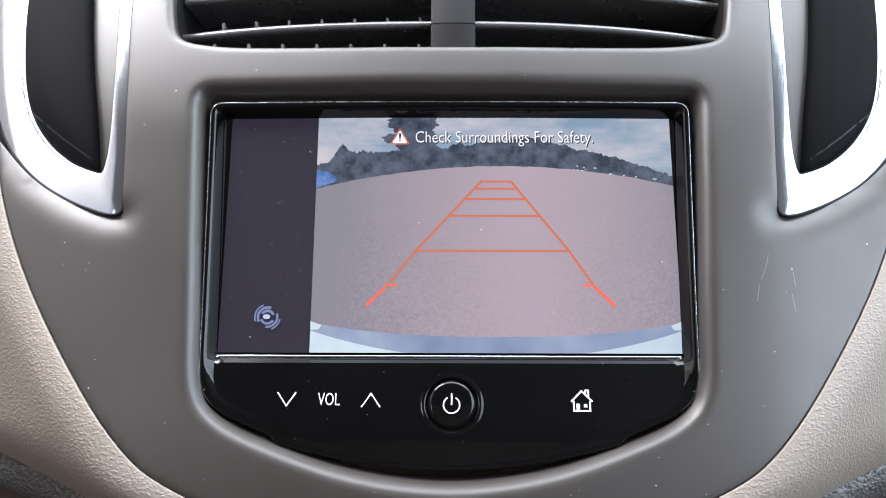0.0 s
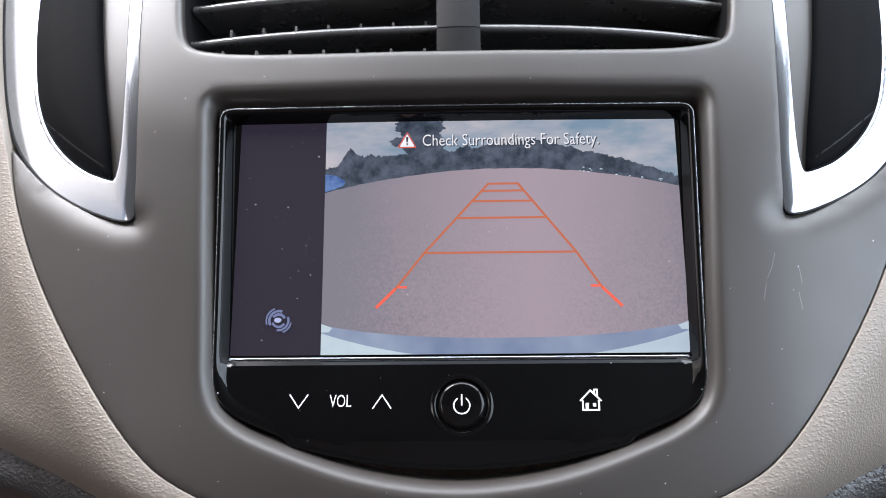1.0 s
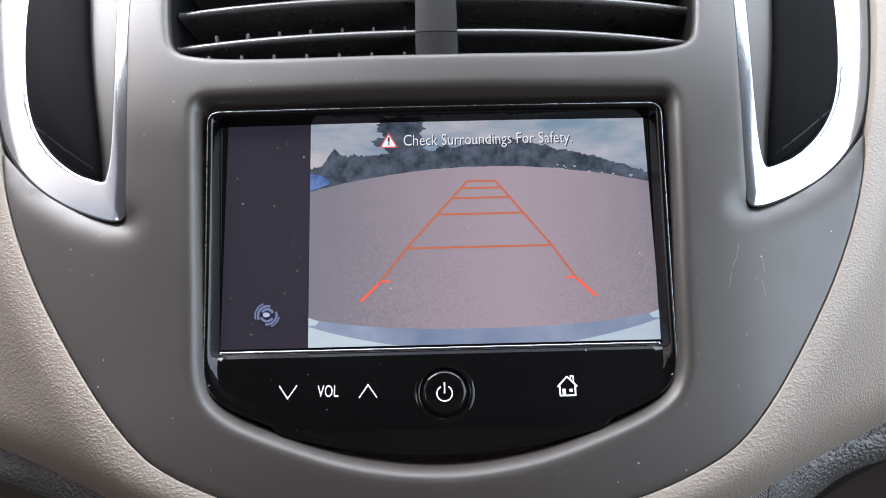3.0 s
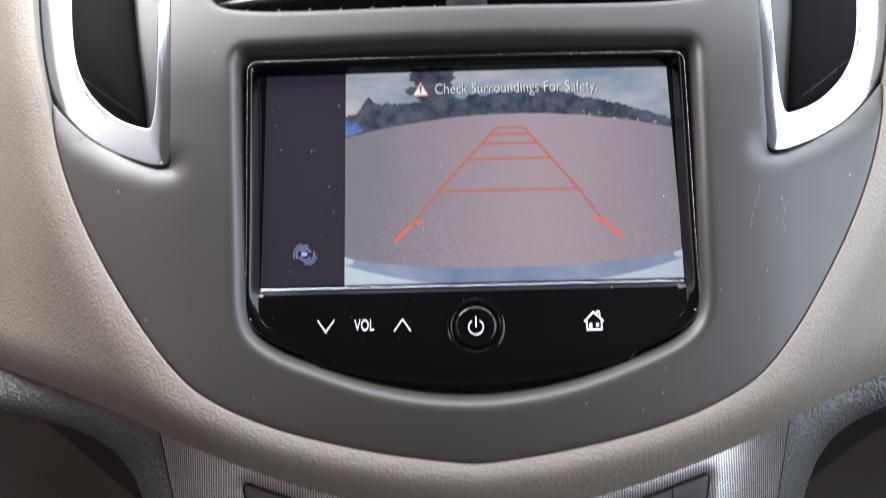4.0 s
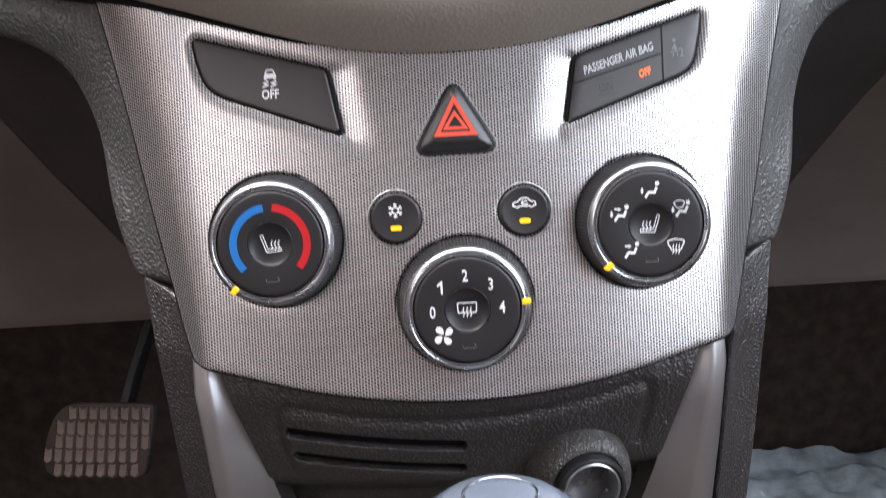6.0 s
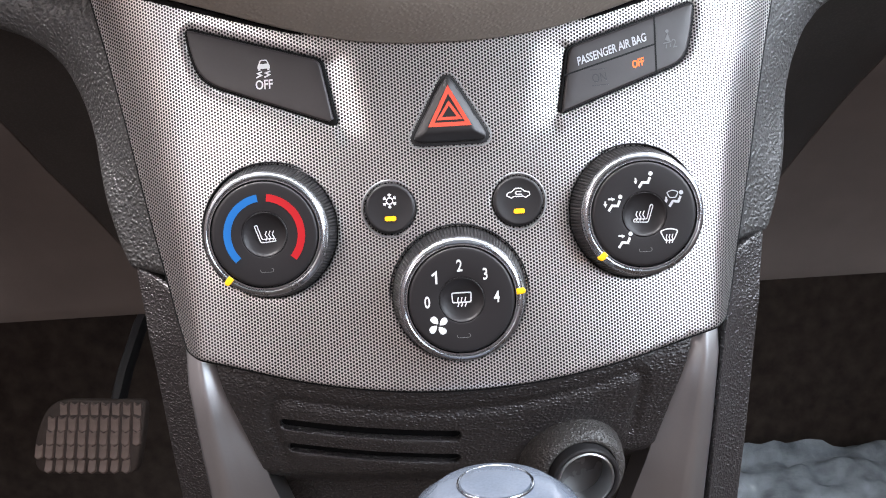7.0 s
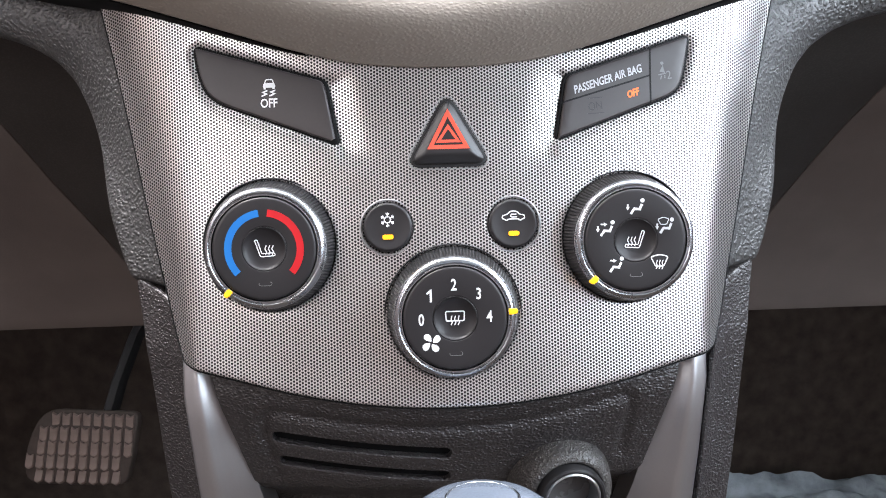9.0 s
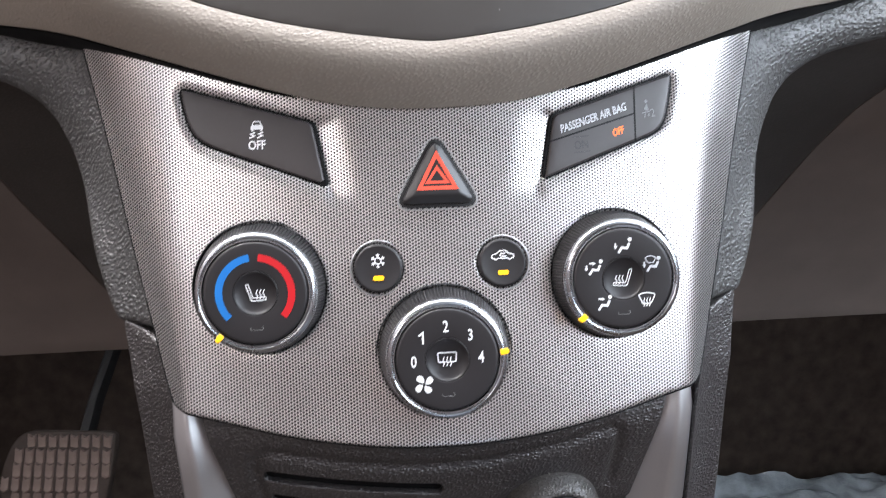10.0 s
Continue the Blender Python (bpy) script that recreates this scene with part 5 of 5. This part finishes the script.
# ---- footwells ----
for side, word in ((-1, "driver's"), (1, "passenger's")):
    ob = thing("footwell_panel", UPRIGHT, "grey plastic lower dashboard panel in the %s footwell" % word, "dashboard panel", "footwell panels")
    seam = [(219, 531), (215.5, 518), (204.6, 475.4), (182.8, 415.9), (151.2, 394.3)] if side < 0 else [(228, 534), (221.5, 522), (216.4, 499.3), (211.7, 470.4), (203.5, 429.7), (172.2, 408.6)]
    low_edge, reach = (371, 404) if side < 0 else (356, 428)
    low = [(118, low_edge), (430, low_edge), (430, 620), (seam[0][0] + 60, 620)] + seam

    def face(P, side=side, low_edge=low_edge, reach=reach):
        """The panel hollows back and down to its lower edge, upright there and overhanging at the top."""
        top = 308.0 if side < 0 else 288.0
        return -(reach - (reach - top) * np.clip((P[:, 1] - low_edge) / (560.0 - low_edge), 0, 1) ** 1.5)

    def brow(P, face=face, seam=seam, side=side):
        line = [(p[0] * side, p[1]) for p in seam]
        return face(P) + 1.5 + np.minimum(0.2 * dist_to(P, line, closed=False), 5.0)
    part("lower_panel", sheet(rounded([(*p, 3) for p in flip(low, side)], 3), [], face, 8.0, rim=[(0.5, 0.5), (1.0, 2), (1.0, 14)]), GREY_PANEL, ob, "grey panel")
    high = [(p[0] - 2.8, p[1] + 2.0) for p in [(seam[0][0] + 60, 620)] + seam] + [(100, seam[-1][1]), (100, 640), (seam[0][0] + 60, 640)]
    part("upper_panel", sheet(rounded([(*p, 3) for p in flip(high, side)], 3), [], brow, 6.0, rim=[(0.8, 0.4), (1.6, 2), (1.8, 22)]), FOOT_GRAIN, ob, "dark grained upper panel")

m = Matrix.Translation((-0.285, 0.499, 0.2215)) @ Matrix.Rotation(radians(62), 4, "X") @ Matrix.Rotation(radians(-4), 4, "Z")
pedal = thing("brake_pedal", m, "worn grey rubber brake pedal with rows of raised wedge-shaped blocks", "pedal")
PAD = [(-43, -30, 12), (38, -30, 8), (43.5, 0), (43, 29, 7), (-33, 29, 14), (-43.5, 0)]


def pad_height(P):
    """The pad bows: its upper and lower ends and its sides fall away."""
    return -0.0045 * P[:, 1] ** 2 - 0.0016 * P[:, 0] ** 2


pad_loop = rounded(PAD, 5)
# the pad is darker than its blocks, so the grooves read dark
part("pad", sheet(clean(offset(ccw(pad_loop), -2.0)), [], pad_height, 4.0, rim=edge_round(2.0, 10, 3)), PAD_RUBBER, pedal, "darker rubber pad behind the blocks")


def chevron_block(notch):
    """A tread block with a notched upper edge and a pointed lower one."""
    top = [(-3.1, 5.5), (-3.1, -4.9), (0.4 * notch, -4.9 - 1.9), (3.1, -4.9), (3.1, 5.5), (0.4 * notch, 5.5 - 1.9)]
    bm = bmesh.new()
    rings = [ring_verts(bm, [(x * k, y * k) for x, y in top], [h] * 6) for k, h in ((1.04, -1.2), (1.0, 0.9), (0.88, 1.5))]
    for lo, hi in zip(rings, rings[1:]):
        strip(bm, lo, hi)
    left, right = rings[-1][:3] + rings[-1][5:], rings[-1][2:6]
    bm.faces.new(left)
    bm.faces.new(right)
    return part("block", bm, RUBBER, pedal)


blocks = [chevron_block(1), chevron_block(-1)]
used = set()
for i in range(10):
    for j in range(5):
        x = -38.6 + 8.55 * i + 0.9 * (j - 2) * (0.5 - i / 9)
        y = -22.6 + 10.9 * j
        if not inside([(x - 3.0, y + 4), (x + 3.0, y + 4), (x + 3.0, y - 4), (x - 3.0, y - 4)], pad_loop).all():
            continue
        k = (i + j) % 2
        ob = new("block", blocks[k].data) if k in used else blocks[k]
        used.add(k)
        ob.parent = pedal
        ob.location = (x / 1000, y / 1000, float(pad_height(np.array([(x, y)]))[0]) / 1000)
        ob.rotation_euler = (math.atan(0.009 * y), 0, 0)
arm = [(16, 20, -6), (17, 52, -20), (21, 92, -40), (30, 128, -60), (44, 160, -84), (52, 190, -150), (52, 210, -270)]
part("arm", loft([[(x + dx, y, z + dz) for dx, dz in ((-5, -4), (-3, 0), (3, 0), (5, -4), (5, -14), (-5, -14), (-5, -4))] for x, y, z in arm]), SOFT_BLACK, pedal, "black steel arm")

bm = sheet(rounded([(300, 330, 10), (700, 330, 10), (700, 676, 10), (305, 680, 10)]), [], lambda P: 30 + np.array([14 * noise.fractal(Vector((x / 60, y / 26, 0.3)), 1.0, 2.0, 4) + 5 * noise.noise(Vector((x / 18, y / 40, 3.0))) for x, y in P]), 7.0, rim=[(0.5, 1.5)])
mat = thing("floor_mat", Matrix.Identity(4), "crumpled clear protective film over the passenger floor mat", "floor mat")
part("film", bm, FILM, mat, sharp=70)
part("mat", plate(rounded([(290, 310, 20), (700, 310, 20), (700, 690, 20), (295, 690, 20)]), 2, 14, 3), CARPET, mat, "dark mat")

# ---- dust and scratches ----
rng = random.Random(9)
bm = bmesh.new()
spots = []
while len(spots) < 130:
    u, v = rng.uniform(-140, 140), rng.uniform(-40, 110)
    spots.append((u, v))
S = np.array(spots)
ok = inside(S, rounded(FASCIA_OUT)) & ~inside(S, offset(ccw(rounded(RECESS)), 1.0)) & ~inside(S, offset(ccw(rounded(VENT)), 4.0))
S = S[ok]
for (u, v), h in zip(S, fascia_height(S)):
    r = 0.10 + 0.16 * rng.random() ** 3
    flat(circle(u, v, r, 7), h + 0.06, bm, deep=0.08)
dust = link("dust", bm, DUST, None)
dust.matrix_world = UPPER
tagged(dust, "pale dust specks on the fascia", "dust", kind="stuff")
bm = bmesh.new()
for k in range(34):
    u, v = rng.uniform(-70, 70), rng.uniform(-14, 12)
    if v < -17 + (u / 30) ** 2:
        continue
    r = 0.06 + 0.13 * rng.random() ** 4
    flat(circle(u, v, r, 7), float(floor_depth(u, v)) + 0.10, bm, deep=0.06)
dust = link("dust", bm, DUST, None)
dust.matrix_world = UPPER
tagged(dust, "pale dust specks on the gloss black touch panel", "dust", kind="stuff")
rng = random.Random(3)
bm = bmesh.new()
for k in range(40):
    u, v = (rng.uniform(-72, -45), rng.uniform(18, 94)) if k % 3 else (rng.uniform(-44, 72), rng.uniform(20, 70))
    flat(circle(u, v, 0.07 + 0.12 * rng.random() ** 3, 7), -4.55, bm, deep=0.04)
dust = link("dust", bm, DUST, None)
dust.matrix_world = UPPER
tagged(dust, "pale dust specks on the display", "dust", kind="stuff")
for pts in ([(101.5, 46.0), (100.2, 41.5), (98.4, 38.0)], [(97.8, 36.2), (96.6, 31.0)], [(109.2, 41.0), (109.6, 36.0)], [(108.2, 33.5), (108.9, 28.0)]):
    P = np.array([Vector(a).lerp(Vector(b), t) for a, b in zip(pts, pts[1:]) for t in (0, 0.34, 0.67)] + [Vector(pts[-1])])
    H = fascia_height(P)
    bm = loft([[(p[0] + d, p[1], h + 0.05 - abs(d) * 0.3) for p, h in zip(P, H)] for d in (-0.08, 0.0, 0.08)])
    part("scratch", bm, SCRATCH, fascia, "fine pale scratch")
